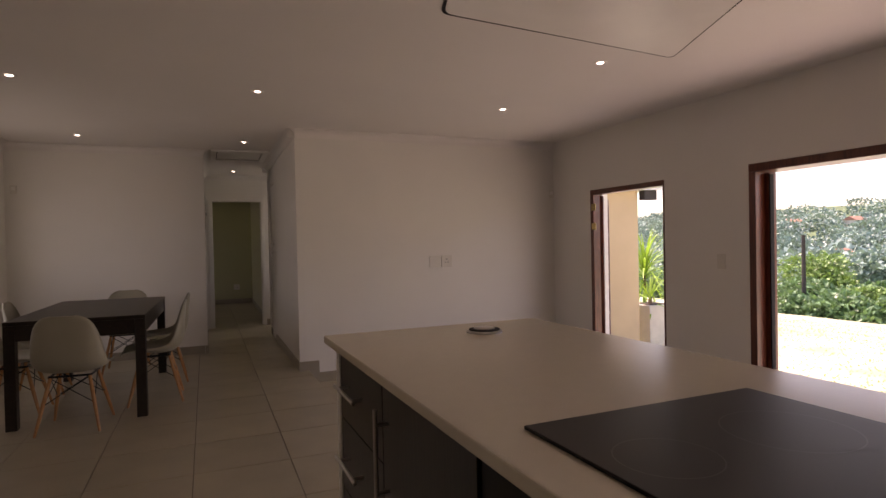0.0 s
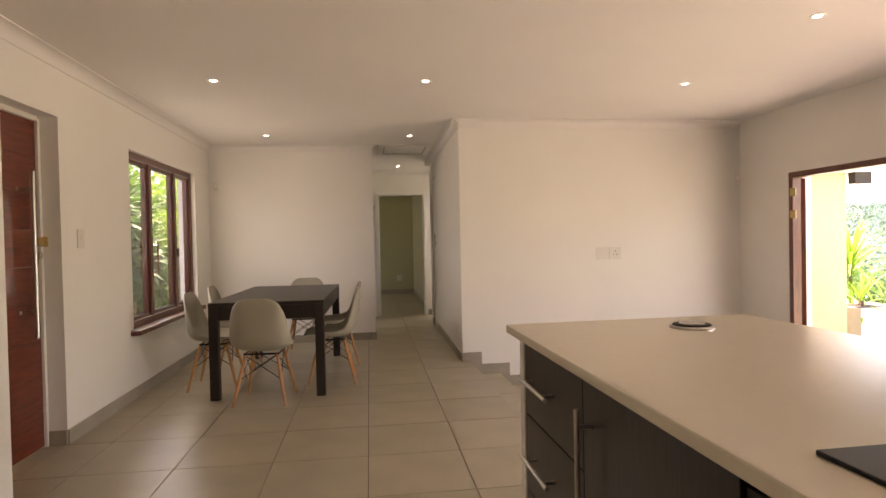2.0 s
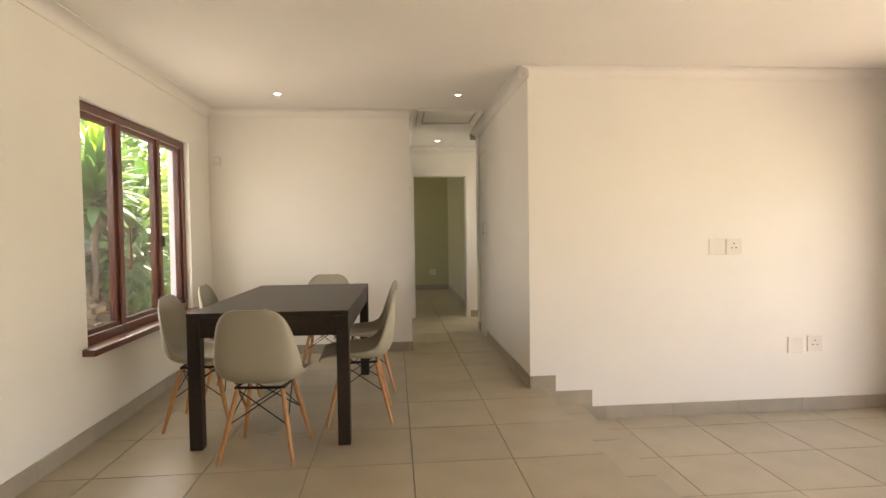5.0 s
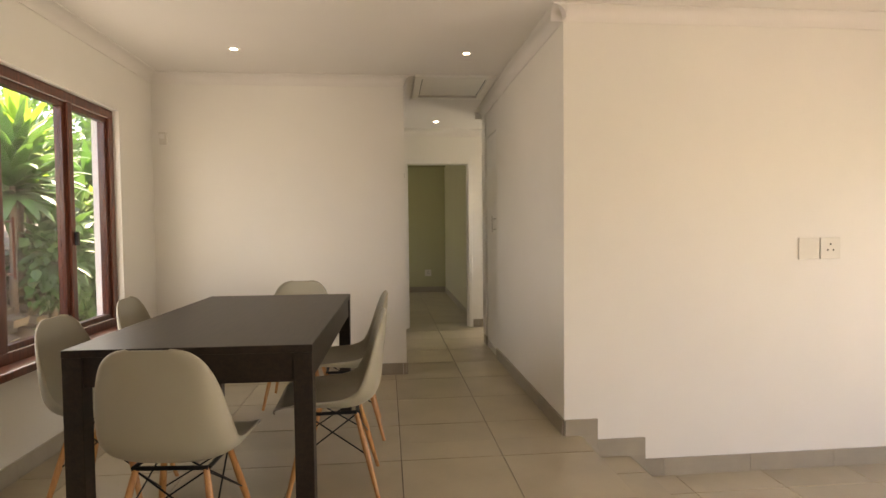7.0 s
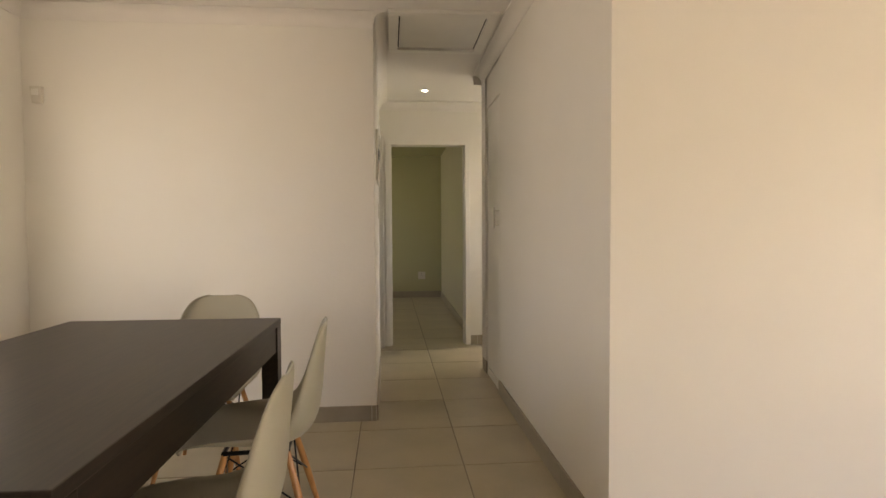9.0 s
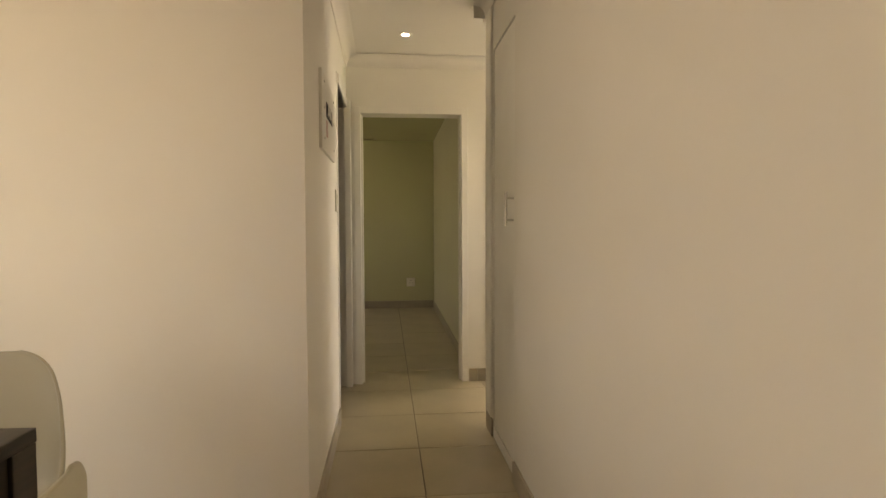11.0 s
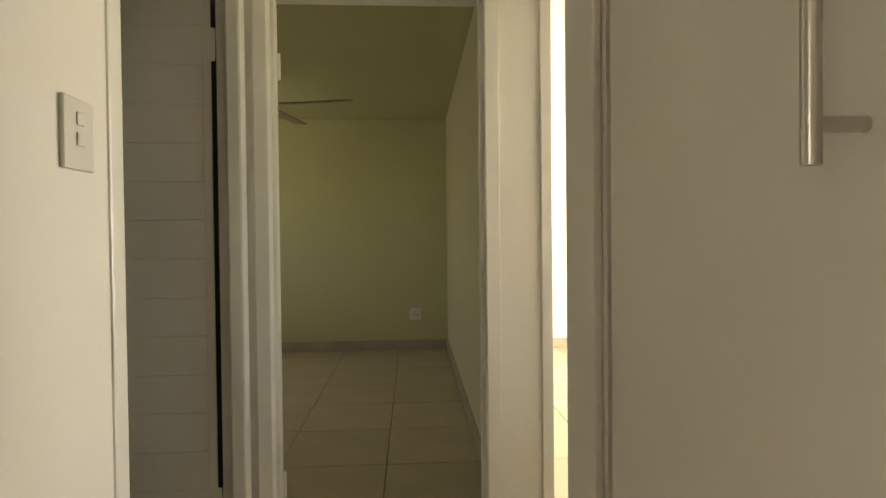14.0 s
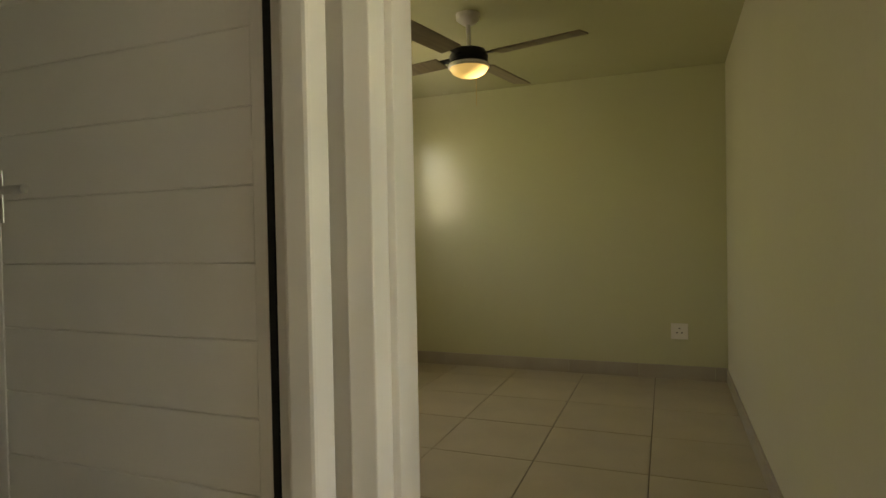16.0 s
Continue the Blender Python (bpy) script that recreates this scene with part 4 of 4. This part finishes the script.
# ---- ceiling hood panel ----
hood = thing("extractor_canopy", "white ceiling panel with steel extractor over the island", "extractor")
def rounded_sheet(corners, r, z0, z1):
    """A flat plate with rounded corners."""
    bm = bmesh.new()
    pts, n = [], len(corners)
    for k in range(n):
        p, a, b = Vector(corners[k]), Vector(corners[k - 1]), Vector(corners[(k + 1) % n])
        u, v = (a - p).normalized() * r, (b - p).normalized() * r
        for i in range(6):
            t = i / 5
            pts.append((1 - t) ** 2 * (p + u) + 2 * t * (1 - t) * p + t * t * (p + v))
    lo = [bm.verts.new((q.x, q.y, z0)) for q in pts]
    up = [bm.verts.new((q.x, q.y, z1)) for q in pts]
    bm.faces.new(lo[::-1]), bm.faces.new(up)
    for k in range(len(pts)):
        bm.faces.new((lo[k], lo[(k + 1) % len(pts)], up[(k + 1) % len(pts)], up[k]))
    return bm


def grown(corners, d):
    c = sum((Vector(q) for q in corners), Vector((0, 0))) / len(corners)
    return [Vector(q) + (Vector(q) - c).normalized() * d for q in corners]


SHEET = [(1.24, 2.58), (2.83, 2.75), (2.05, 0.95), (0.75, 0.90)]
part("panel", rounded_sheet(SHEET, 0.06, Z_CEIL - 0.006, Z_CEIL - 0.0035), M_TRIM, hood, smooth=True)
# A larger dark sheet behind the panel paints its shadow line.
part("shadow_gap", rounded_sheet(grown(SHEET, 0.022), 0.06, Z_CEIL - 0.003, Z_CEIL - 0.0006), M_DARK, hood, "dark sheet painted as the shadow line round the panel")
box_part("extractor_box", (1.36, 1.86, 1.0, 1.61, 2.11, Z_CEIL - 0.0065), M_STEEL, hood, "brushed steel extractor box", bevel=0.004)


# ---- ceiling fans ----
def ceiling_fan(name, label, x, y, zc, drop, lit, angle, reach=0.60):
    f = thing(name, label, "ceiling fan", m=pose(x, y, zc, 0, 0, angle))
    bm = bmesh.new()
    add_lathe(bm, [(0.065, -0.001), (0.062, -0.03), (0.03, -0.055)], 24)
    part("canopy", bm, M_TRIM, f, smooth=True)
    bm = bmesh.new()
    add_tube(bm, (0, 0, -0.05), (0, 0, -drop + 0.06), 0.012)
    part("rod", bm, M_TRIM, f, smooth=True)
    bm = bmesh.new()
    add_lathe(bm, [(0.03, -drop + 0.075), (0.09, -drop + 0.06), (0.105, -drop + 0.03), (0.10, -drop), (0.06, -drop - 0.005)], 28)
    part("motor_housing", bm, M_BLACK if lit else M_TRIM, f, smooth=True)
    for k in range(4):
        bm = bmesh.new()
        m = pose(0, 0, 0, 0, 0, 90 * k) @ pose(0, 0, -drop + 0.025, 9, 0, 0)
        add_box(bm, 0.17, reach, -0.06, 0.06, -0.004, 0.004, m)
        b = part("blade", bm, M_FANWOOD if lit else M_TRIM, f, bevel=0.003)
        bm = bmesh.new()
        add_box(bm, 0.09, 0.19, -0.02, 0.02, 0.003, 0.009, m)
        part("blade_iron", bm, M_BLACK, b)
    bm = bmesh.new()
    add_lathe(bm, [(0.06, -drop - 0.004), (0.108, -drop - 0.012), (0.112, -drop - 0.028), (0.105, -drop - 0.034)], 28)
    part("lamp_ring", bm, M_TRIM, f, smooth=True)
    bm = bmesh.new()
    add_lathe(bm, [(0.104, -drop - 0.034), (0.090, -drop - 0.056), (0.058, -drop - 0.074), (0.02, -drop - 0.081)], 28)
    part("glass_bowl", bm, M_FANLAMP if lit else M_TRIM, f, "glowing frosted bowl" if lit else "frosted bowl", smooth=True)
    bm = bmesh.new()
    add_tube(bm, (0.075, 0.0, -drop - 0.03), (0.075, 0, -drop - 0.22), 0.0015, seg=6)
    part("pull_chain", bm, M_BRASS, f)
    return f


ceiling_fan("ceiling_fan", "dark four-blade ceiling fan with a lit bowl lamp", -0.318, 11.41, Z_BED, 0.255, True, 77, 0.64)
ceiling_fan("ceiling_fan", "white ceiling fan in the sunlit bedroom", 2.47, 11.65, 2.28, 0.21, False, 30, 0.36)

# small window of the sunlit bedroom
sw = thing("window_bedroom", "narrow red hardwood casement window", "window", kind="structure")
for d in ((WX0, WX1, WZ1 - 0.05, WZ1), (WX0, WX1, WZ0, WZ0 + 0.05), (WX0, WX0 + 0.045, WZ0 + 0.05, WZ1 - 0.05), (WX1 - 0.045, WX1, WZ0 + 0.05, WZ1 - 0.05)):
    box_part("window_frame", (d[0], d[1], 12.985, 13.045, d[2], d[3]), M_REDWOOD, sw, bevel=0.004)
gp = box_part("pane", (WX0 + 0.045, WX1 - 0.045, 13.013, 13.017, WZ0 + 0.05, WZ1 - 0.05), M_GLASS, sw)
gp.visible_shadow = False


# ---- outside ----
indoors = set(scene.objects)


def leaves(name, blobs, material, n, size, label, category, shape=(1.0, 0.5), kind="", parent=None, hang=0.3):
    """A crown of many small folded leaves spread through several lumps: (x, y, z, rx, ry, rz)."""
    rng = np.random.default_rng(len(name) * 7 + n)
    vol = np.array([b[3] * b[4] * b[5] for b in blobs]) ** 0.66
    idx = rng.choice(len(blobs), n, p=vol / vol.sum())
    B = np.array(blobs)[idx]
    d = rng.normal(size=(n, 3))
    d /= np.linalg.norm(d, axis=1)[:, None]
    r = rng.uniform(0.55, 1.05, n) ** 0.6
    wob = 1 + 0.22 * np.sin(d[:, 0] * 7 + B[:, 0] * 3) * np.cos(d[:, 2] * 6 + B[:, 1] * 2)
    c = B[:, :3] + d * B[:, 3:] * (r * wob)[:, None]
    out = d + rng.normal(scale=0.6, size=(n, 3))
    out[:, 2] -= hang
    out /= np.linalg.norm(out, axis=1)[:, None]
    sidev = np.cross(out, rng.normal(size=(n, 3)))
    sidev /= np.linalg.norm(sidev, axis=1)[:, None]
    nrm = np.cross(out, sidev)
    s = size * rng.uniform(0.6, 1.3, n)[:, None]
    L, W = shape
    tip, root = c + out * s * L, c - out * s * L * 0.6
    a, b = c + sidev * s * W - nrm * s * 0.12, c - sidev * s * W - nrm * s * 0.12
    verts = np.stack([root, a, tip, b], 1).reshape(-1, 3)
    faces = [(4 * i, 4 * i + 1, 4 * i + 2) for i in range(n)] + [(4 * i, 4 * i + 2, 4 * i + 3) for i in range(n)]
    me = bpy.data.meshes.new(name)
    me.from_pydata(verts.tolist(), [], faces)
    me.materials.append(material)
    ob = new(name, me)
    if parent is not None:
        ob.parent = parent
        return ob
    return tagged(ob, label, category, kind=kind)


# ground: one sheet with lawn, garden bank and far hillside
def ground_z(x, y):
    z = Z_LOW - 0.12
    if x > 9:
        z -= min((x - 9) * 0.10, 16)
    if x > 150:
        z += (x - 150) * 0.135
    z += 0.9 * noise.noise((x * 0.05, y * 0.05, 0)) * min(1, max(0, (x - 14) / 20))
    return z


bm = bmesh.new()
gx = [-90, -40, -15, -6, -2.4, 4.3, 5, 6, 8, 10, 13, 17, 22, 30, 45, 70, 100, 140, 180, 230, 300, 420]
gy = [-400, -200, -100, -50, -25, -12, -6, -3, 0, 3, 6, 9, 12, 16, 25, 50, 100, 200, 400]
gv = [[bm.verts.new((x, y, ground_z(x, y) if x > 4.2 else -0.62)) for y in gy] for x in gx]
for i in range(len(gx) - 1):
    for j in range(len(gy) - 1):
        bm.faces.new((gv[i][j], gv[i + 1][j], gv[i + 1][j + 1], gv[i][j + 1]))
ground = part("ground", bm, M_GRASS, smooth=True)
ground.data.materials.append(M_SCRUB)
for f in ground.data.polygons:
    if f.center.x > 20:
        f.material_index = 1
tagged(ground, "sunlit lawn running down to a wooded valley", "ground", kind="structure")
tagged(box_part("pavement", (4.16, 5.6, -3, 6.2, -0.55, Z_LOW - 0.03), M_PAVE), "pale paved strip outside the doors", "pavement", kind="structure")
# grass blades near the doors
rng = np.random.default_rng(5)
nb = 16000
bx, by = 5.6 + rng.random(nb) ** 1.5 * 9, rng.uniform(-4, 11, nb)
bh, ba = rng.uniform(0.012, 0.03, nb), rng.uniform(0, 6.28, nb)
verts, faces = [], []
for i in range(nb):
    z = ground_z(bx[i], by[i])
    dx, dy = math.cos(ba[i]) * 0.012, math.sin(ba[i]) * 0.012
    verts += [(bx[i] - dx, by[i] - dy, z), (bx[i] + dx, by[i] + dy, z), (bx[i] + dy * 2, by[i] + dx * 2, z + bh[i])]
    faces.append((3 * i, 3 * i + 1, 3 * i + 2))
me = bpy.data.meshes.new("grass")
me.from_pydata(verts, [], faces)
me.materials.append(M_BLADE)
tagged(new("grass", me), "short sunlit grass blades", "grass", kind="stuff")

# outer wing of the house seen through the garden door
wing = thing("house_wing", "cream plastered wing of the house with boxed eaves", "building")
box_part("wall", (4.17, 5.68, 5.95, 6.6, -0.6, 1.93), M_PLASTER, wing)
box_part("eaves", (4.17, 5.98, 5.80, 6.7, 1.931, 2.06), M_TRIM, wing)
box_part("soffit_bracket", (5.70, 5.92, 5.84, 5.94, 1.80, 1.93), M_POLE, wing)

planter = thing("planter", "tall square white tapered planter with a small palm", "plant pot", m=pose(6.02, 6.10, Z_LOW - 0.16))
bm = bmesh.new()
vs = add_box(bm, -0.2, 0.2, -0.2, 0.2, 0, 0.75)
for v in vs:
    if v.co.z < 0.1:
        v.co.x *= 0.72
        v.co.y *= 0.72
part("pot", bm, M_POT, planter, bevel=0.008)
box_part("soil", (-0.17, 0.17, -0.17, 0.17, 0.74, 0.755), M_SOIL, planter)


def frond_plant(name, label, m, n, length, width, material, stem_h=0.0, droop=0.5, parent=None, spread=1.0, seed=1):
    """Strap leaves arching from a crown, each a bent, folded blade."""
    p = thing(name, label, "plant", m=m)
    rnd = random.Random(seed)
    if stem_h:
        bm = bmesh.new()
        add_tube(bm, (0, 0, 0), (0.02, 0.01, stem_h), 0.035, 0.022)
        part("stem", bm, M_BARK, p, smooth=True)
    verts, faces = [], []
    for i in range(n):
        az = i * 2.39996 + rnd.uniform(-0.3, 0.3)
        el = radians(82) - spread * radians(95) * (i / n) ** 0.9
        L = length * rnd.uniform(0.75, 1.1)
        pos = Vector((0.02, 0.01, stem_h - 0.35 * length * (i / n) + rnd.uniform(-0.03, 0.03)))
        d = Vector((math.cos(az) * math.cos(el), math.sin(az) * math.cos(el), math.sin(el)))
        side = Vector((-math.sin(az), math.cos(az), 0))
        base = len(verts)
        seg = 7
        for k in range(seg + 1):
            t = k / seg
            w = width * (math.sin(math.pi * min(1, 0.12 + 0.88 * t)) ** 0.75) * (1 if t < 1 else 0.05)
            up = side.cross(d).normalized()
            fold = -up * w * 0.3
            verts += [pos + side * w, pos + fold, pos - side * w]
            d = (d + Vector((0, 0, -droop / seg * (0.4 + 1.4 * t)))).normalized()
            pos = pos + d * (L / seg)
        for k in range(seg):
            for a in (0, 1):
                q = base + 3 * k + a
                faces.append((q, q + 1, q + 4, q + 3))
    me = bpy.data.meshes.new("leaves")
    me.from_pydata([tuple(v) for v in verts], [], faces)
    me.materials.append(material)
    for f in me.polygons:
        f.use_smooth = True
    ob = new("leaves", me)
    ob.parent = p
    return p


frond_plant("potted_palm", "young green palm in the planter", pose(6.02, 6.10, Z_LOW + 0.59), 22, 0.42, 0.016, M_LIME, 0.1, 0.6, seed=4)
frond_plant("palm", "yellow-green feathery palm by the wing", pose(7.5, 7.75, -0.7), 110, 0.95, 0.018, M_LIME, 1.45, 1.3, seed=9)

# retaining bank behind the dining window: rounded hollow blocks with plants
bank = thing("retaining_wall", "stacked weathered concrete retaining blocks", "retaining wall")
bmb = bmesh.new()
add_box(bmb, -0.21, 0.21, -0.165, 0.165, -0.112, 0.112)
bmesh.ops.bevel(bmb, geom=bmb.edges[:], offset=0.08, segments=3, affect="EDGES")
block_me = mesh_from("block", bmb, M_BLOCK, smooth=True)
rnd = random.Random(3)
for row in range(6):
    for k in range(25):
        ob = new("block", block_me)
        ob.parent = bank
        ob.matrix_world = pose(-2.78 - row * 0.10 + rnd.uniform(-0.03, 0.03), 5.0 + k * 0.335 + (0.167 if row % 2 else 0), -0.12 + row * 0.215, rnd.uniform(-6, 6), 12 + rnd.uniform(-6, 6), rnd.uniform(-9, 9))
bm = bmesh.new()
prof = [(-2.4, -0.64), (-2.70, -0.5), (-2.90, 0.0), (-3.45, 0.95), (-5, 1.15), (-9, 1.6), (-16, 2.6)]
rows = [[bm.verts.new((x, y, z + 0.05 * noise.noise((x, y, 1)))) for y in (0, 3, 5, 7, 9, 11, 14, 18)] for x, z in prof]
for p, q in zip(rows, rows[1:]):
    for j in range(7):
        bm.faces.new((p[j], p[j + 1], q[j + 1], q[j]))
tagged(part("garden_bank", bm, M_SOIL, smooth=True), "dark earth bank behind the retaining blocks", "earth bank", kind="structure")
DRACAENAS = [(-2.95, 7.55, 0.55, 62, 0.60, 1.15, 1), (-3.15, 8.15, 0.65, 60, 0.62, 1.10, 2), (-2.85, 7.95, 0.30, 54, 0.55, 0.80, 3), (-3.3, 7.2, 0.8, 46, 0.5, 0.75, 6), (-3.05, 8.75, 0.6, 50, 0.5, 0.75, 11), (-3.3, 9.6, 0.8, 50, 0.55, 0.95, 15)]
for i, (x, y, z, n, L, st, sd) in enumerate(DRACAENAS):
    frond_plant("dragon_plant", "broad-leaved green dracaena on the garden bank", pose(x, y, z), n, L, 0.052, M_LEAF if i % 2 else M_GARDEN, st, 0.95, seed=sd)
frond_plant("dragon_plant", "lime-green dracaena head on the garden bank", pose(-3.0, 7.75, 0.75), 40, 0.52, 0.034, M_LIME, 1.3, 0.5, seed=21, spread=0.8)
leaves("creeper", [(-2.80, 8.5, 0.75, 0.25, 0.6, 0.35), (-2.85, 9.3, 0.9, 0.3, 0.7, 0.55), (-2.75, 8.9, 0.35, 0.2, 0.6, 0.35), (-2.9, 10.2, 0.9, 0.3, 0.7, 0.6), (-2.75, 8.1, 0.95, 0.22, 0.6, 0.45)], M_GARDEN, 4200, 0.06, "heart-leaved green creeper over the blocks", "creeper", (1.0, 0.75), "stuff", hang=0.9)
# Upper leaves get the lime green: sunlight on them put into the colour.
leaves("creeper_lit", [(-3.0, 9.2, 1.35, 0.4, 0.6, 0.35), (-3.3, 10.2, 1.5, 0.4, 0.7, 0.4), (-3.6, 8.4, 1.9, 0.4, 0.6, 0.3), (-2.95, 9.6, 1.15, 0.3, 0.6, 0.3)], M_LIME, 2400, 0.055, "lime-green shrub above the blocks, sunlight painted into its colour", "shrub", (1.0, 0.6), "stuff", hang=0.5)
leaves("garden_shrub", [(-4.8, 8.4, 2.3, 0.7, 1.0, 0.7), (-5.0, 10.6, 2.3, 0.7, 1.2, 0.8), (-5.2, 13.0, 2.2, 0.7, 1.2, 0.8)], M_BUSH, 2400, 0.09, "bright shrub on top of the bank", "shrub", (1.0, 0.5), "stuff")


leaves("hedge", [(-3.2, 11.3, 0.9, 0.5, 0.9, 0.8), (-3.6, 12.6, 1.2, 0.6, 0.9, 0.9), (-4.2, 10.8, 1.9, 0.7, 0.9, 0.7), (-4.0, 14.0, 1.5, 0.8, 1.0, 1.1), (-5.0, 12.2, 2.6, 0.9, 1.1, 0.8)], M_GARDEN, 5200, 0.085, "dense green hedge along the garden bank", "hedge", (1.0, 0.5), "stuff")
# Lime copy of the hedge's top paints in the sun falling on it.
leaves("hedge_lit", [(-3.7, 11.8, 1.9, 0.5, 0.8, 0.5), (-4.4, 13.2, 2.4, 0.7, 0.9, 0.5)], M_LIME, 1500, 0.085, "garden hedge top in lime leaves, sunlight painted into the colour", "hedge", (1.0, 0.5), "stuff")


def bushes(name, label, material, spots, n, size):
    for i, (x, y, z, r) in enumerate(spots):
        rr = random.Random(i + 11)
        blobs = [(x + rr.uniform(-0.6, 0.6) * r, y + rr.uniform(-0.8, 0.8) * r, z + rr.uniform(-0.15, 0.45) * r, r * rr.uniform(0.4, 0.7), r * rr.uniform(0.4, 0.7), r * rr.uniform(0.35, 0.6)) for _ in range(6)]
        t = thing(name, label, "tree")
        bm = bmesh.new()
        g = ground_z(x, y) - 0.1
        add_tube(bm, (x, y, g), (x + 0.1 * r, y, z), 0.07 * r, 0.03 * r)
        for k in range(3):
            a = blobs[k]
            add_tube(bm, (x + 0.05 * r, y, (g + z) / 2), (a[0], a[1], a[2]), 0.03 * r, 0.012 * r, 8)
        part("trunk", bm, M_BARK, t, smooth=True)
        leaves("crown", blobs, material, n, size, "", "", parent=t)


rb = random.Random(8)
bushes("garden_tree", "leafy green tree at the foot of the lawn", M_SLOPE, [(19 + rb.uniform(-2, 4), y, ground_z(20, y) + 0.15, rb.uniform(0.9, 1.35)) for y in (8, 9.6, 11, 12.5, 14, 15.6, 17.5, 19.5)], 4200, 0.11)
bushes("lime_tree", "yellow-green tree at the foot of the lawn", M_YELLOW, [(24, 14.6, ground_z(24, 14) + 1.3, 1.4), (22, 11.4, ground_z(22, 11) + 0.5, 0.9)], 4000, 0.11)
bushes("valley_tree", "tall valley tree, haze painted into its leaf colour", M_FAR, [(45 + rb.uniform(-6, 14), y, ground_z(50, y) + rb.uniform(1.0, 2.2), rb.uniform(2.4, 3.8)) for y in range(14, 66, 4)], 3000, 0.28)
# wooded far hillside, haze painted into both leaf colours
rh = random.Random(12)
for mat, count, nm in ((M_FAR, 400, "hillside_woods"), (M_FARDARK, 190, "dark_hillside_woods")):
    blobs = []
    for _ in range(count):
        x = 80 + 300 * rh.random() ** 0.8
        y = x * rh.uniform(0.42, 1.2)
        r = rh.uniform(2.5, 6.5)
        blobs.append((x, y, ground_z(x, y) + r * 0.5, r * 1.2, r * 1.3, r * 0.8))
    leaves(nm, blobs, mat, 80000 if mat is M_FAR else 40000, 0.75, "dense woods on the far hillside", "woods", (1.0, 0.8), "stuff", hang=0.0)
for i in range(12):
    x = rh.uniform(150, 300)
    y = x * rh.uniform(0.45, 0.85)
    z = ground_z(x, y) + rh.uniform(1, 3)
    h = thing("far_house", "small pale house among hillside trees", "house", "houses on the hillside", m=pose(x, y, z, 0, 0, rh.uniform(0, 90)))
    w, l = rh.uniform(4, 7), rh.uniform(6, 10)
    box_part("wall", (-w / 2, w / 2, -l / 2, l / 2, -6, 3), M_FARWALL, h)
    for k in range(3):
        box_part("window", (-w / 2 - 0.05, -w / 2, -l / 2 + 1 + k * l / 3.4, -l / 2 + 2.2 + k * l / 3.4, 0.8, 2.2), M_DARK, h)
    bm = bmesh.new()
    e = [bm.verts.new(v) for v in ((-w / 2 - 0.5, -l / 2 - 0.4, 3), (w / 2 + 0.5, -l / 2 - 0.4, 3), (w / 2 + 0.5, l / 2 + 0.4, 3), (-w / 2 - 0.5, l / 2 + 0.4, 3), (0, -l / 2 - 0.4, 4.8), (0, l / 2 + 0.4, 4.8))]
    for f in ((0, 1, 4), (2, 3, 5), (0, 4, 5, 3), (1, 2, 5, 4), (0, 3, 2, 1)):
        bm.faces.new([e[i] for i in f])
    part("roof", bm, M_ROOF, h)
pole = thing("utility_pole", "dark timber utility pole on the slope", "utility pole")
bm = bmesh.new()
add_tube(bm, (17.5, 11.45, ground_z(17.5, 11.45)), (17.5, 11.45, 1.25), 0.07, 0.055)
part("post", bm, M_POLE, pole, smooth=True)

# the garden lies turned a little from the house
bpy.context.view_layer.update()
GARDEN = pose(0.174, 0.15, -0.06, 0, 0, 1.9)
for ob in scene.objects:
    if ob not in indoors and ob.parent is None:
        ob.matrix_world = GARDEN @ ob.matrix_world

# ---- tiles, last ----
lay_tiles(floor_upper, X_LEFT, X_TREAD + 0.008, Y_KIT, Y_LIV, 0)
lay_tiles(floor_upper, -1.95, X_LEFT - 0.001, 3.062, 3.918, 0)
lay_tiles(floor_kitchen, -1.56, 1.44, -2.6, Y_KIT, 0)
lay_tiles(floor_dining, X_LEFT, X_HR, Y_LIV, Y_END, 0)
lay_tiles(floor_hall, 0.0, 2.06, Y_END, 9.31, 0)
lay_tiles(floor_hall, -1.6, 0.0, Y_END + 0.222, Y_HALL, 0)
lay_tiles(floor_bedroom, -1.6, 1.11, 9.31, Y_BEDEND, 0)
lay_tiles(floor_bright, 1.11, 4.45, 9.31, Y_BEDEND, 0)
lay_tiles(floor_step, X_TREAD + 0.01, X_STEP + 0.007, Y_KIT, Y_LIV, Z_STEP)
lay_tiles(floor_living, X_STEP + 0.01, X_LIV, -2.6, Y_LIV, Z_LOW)
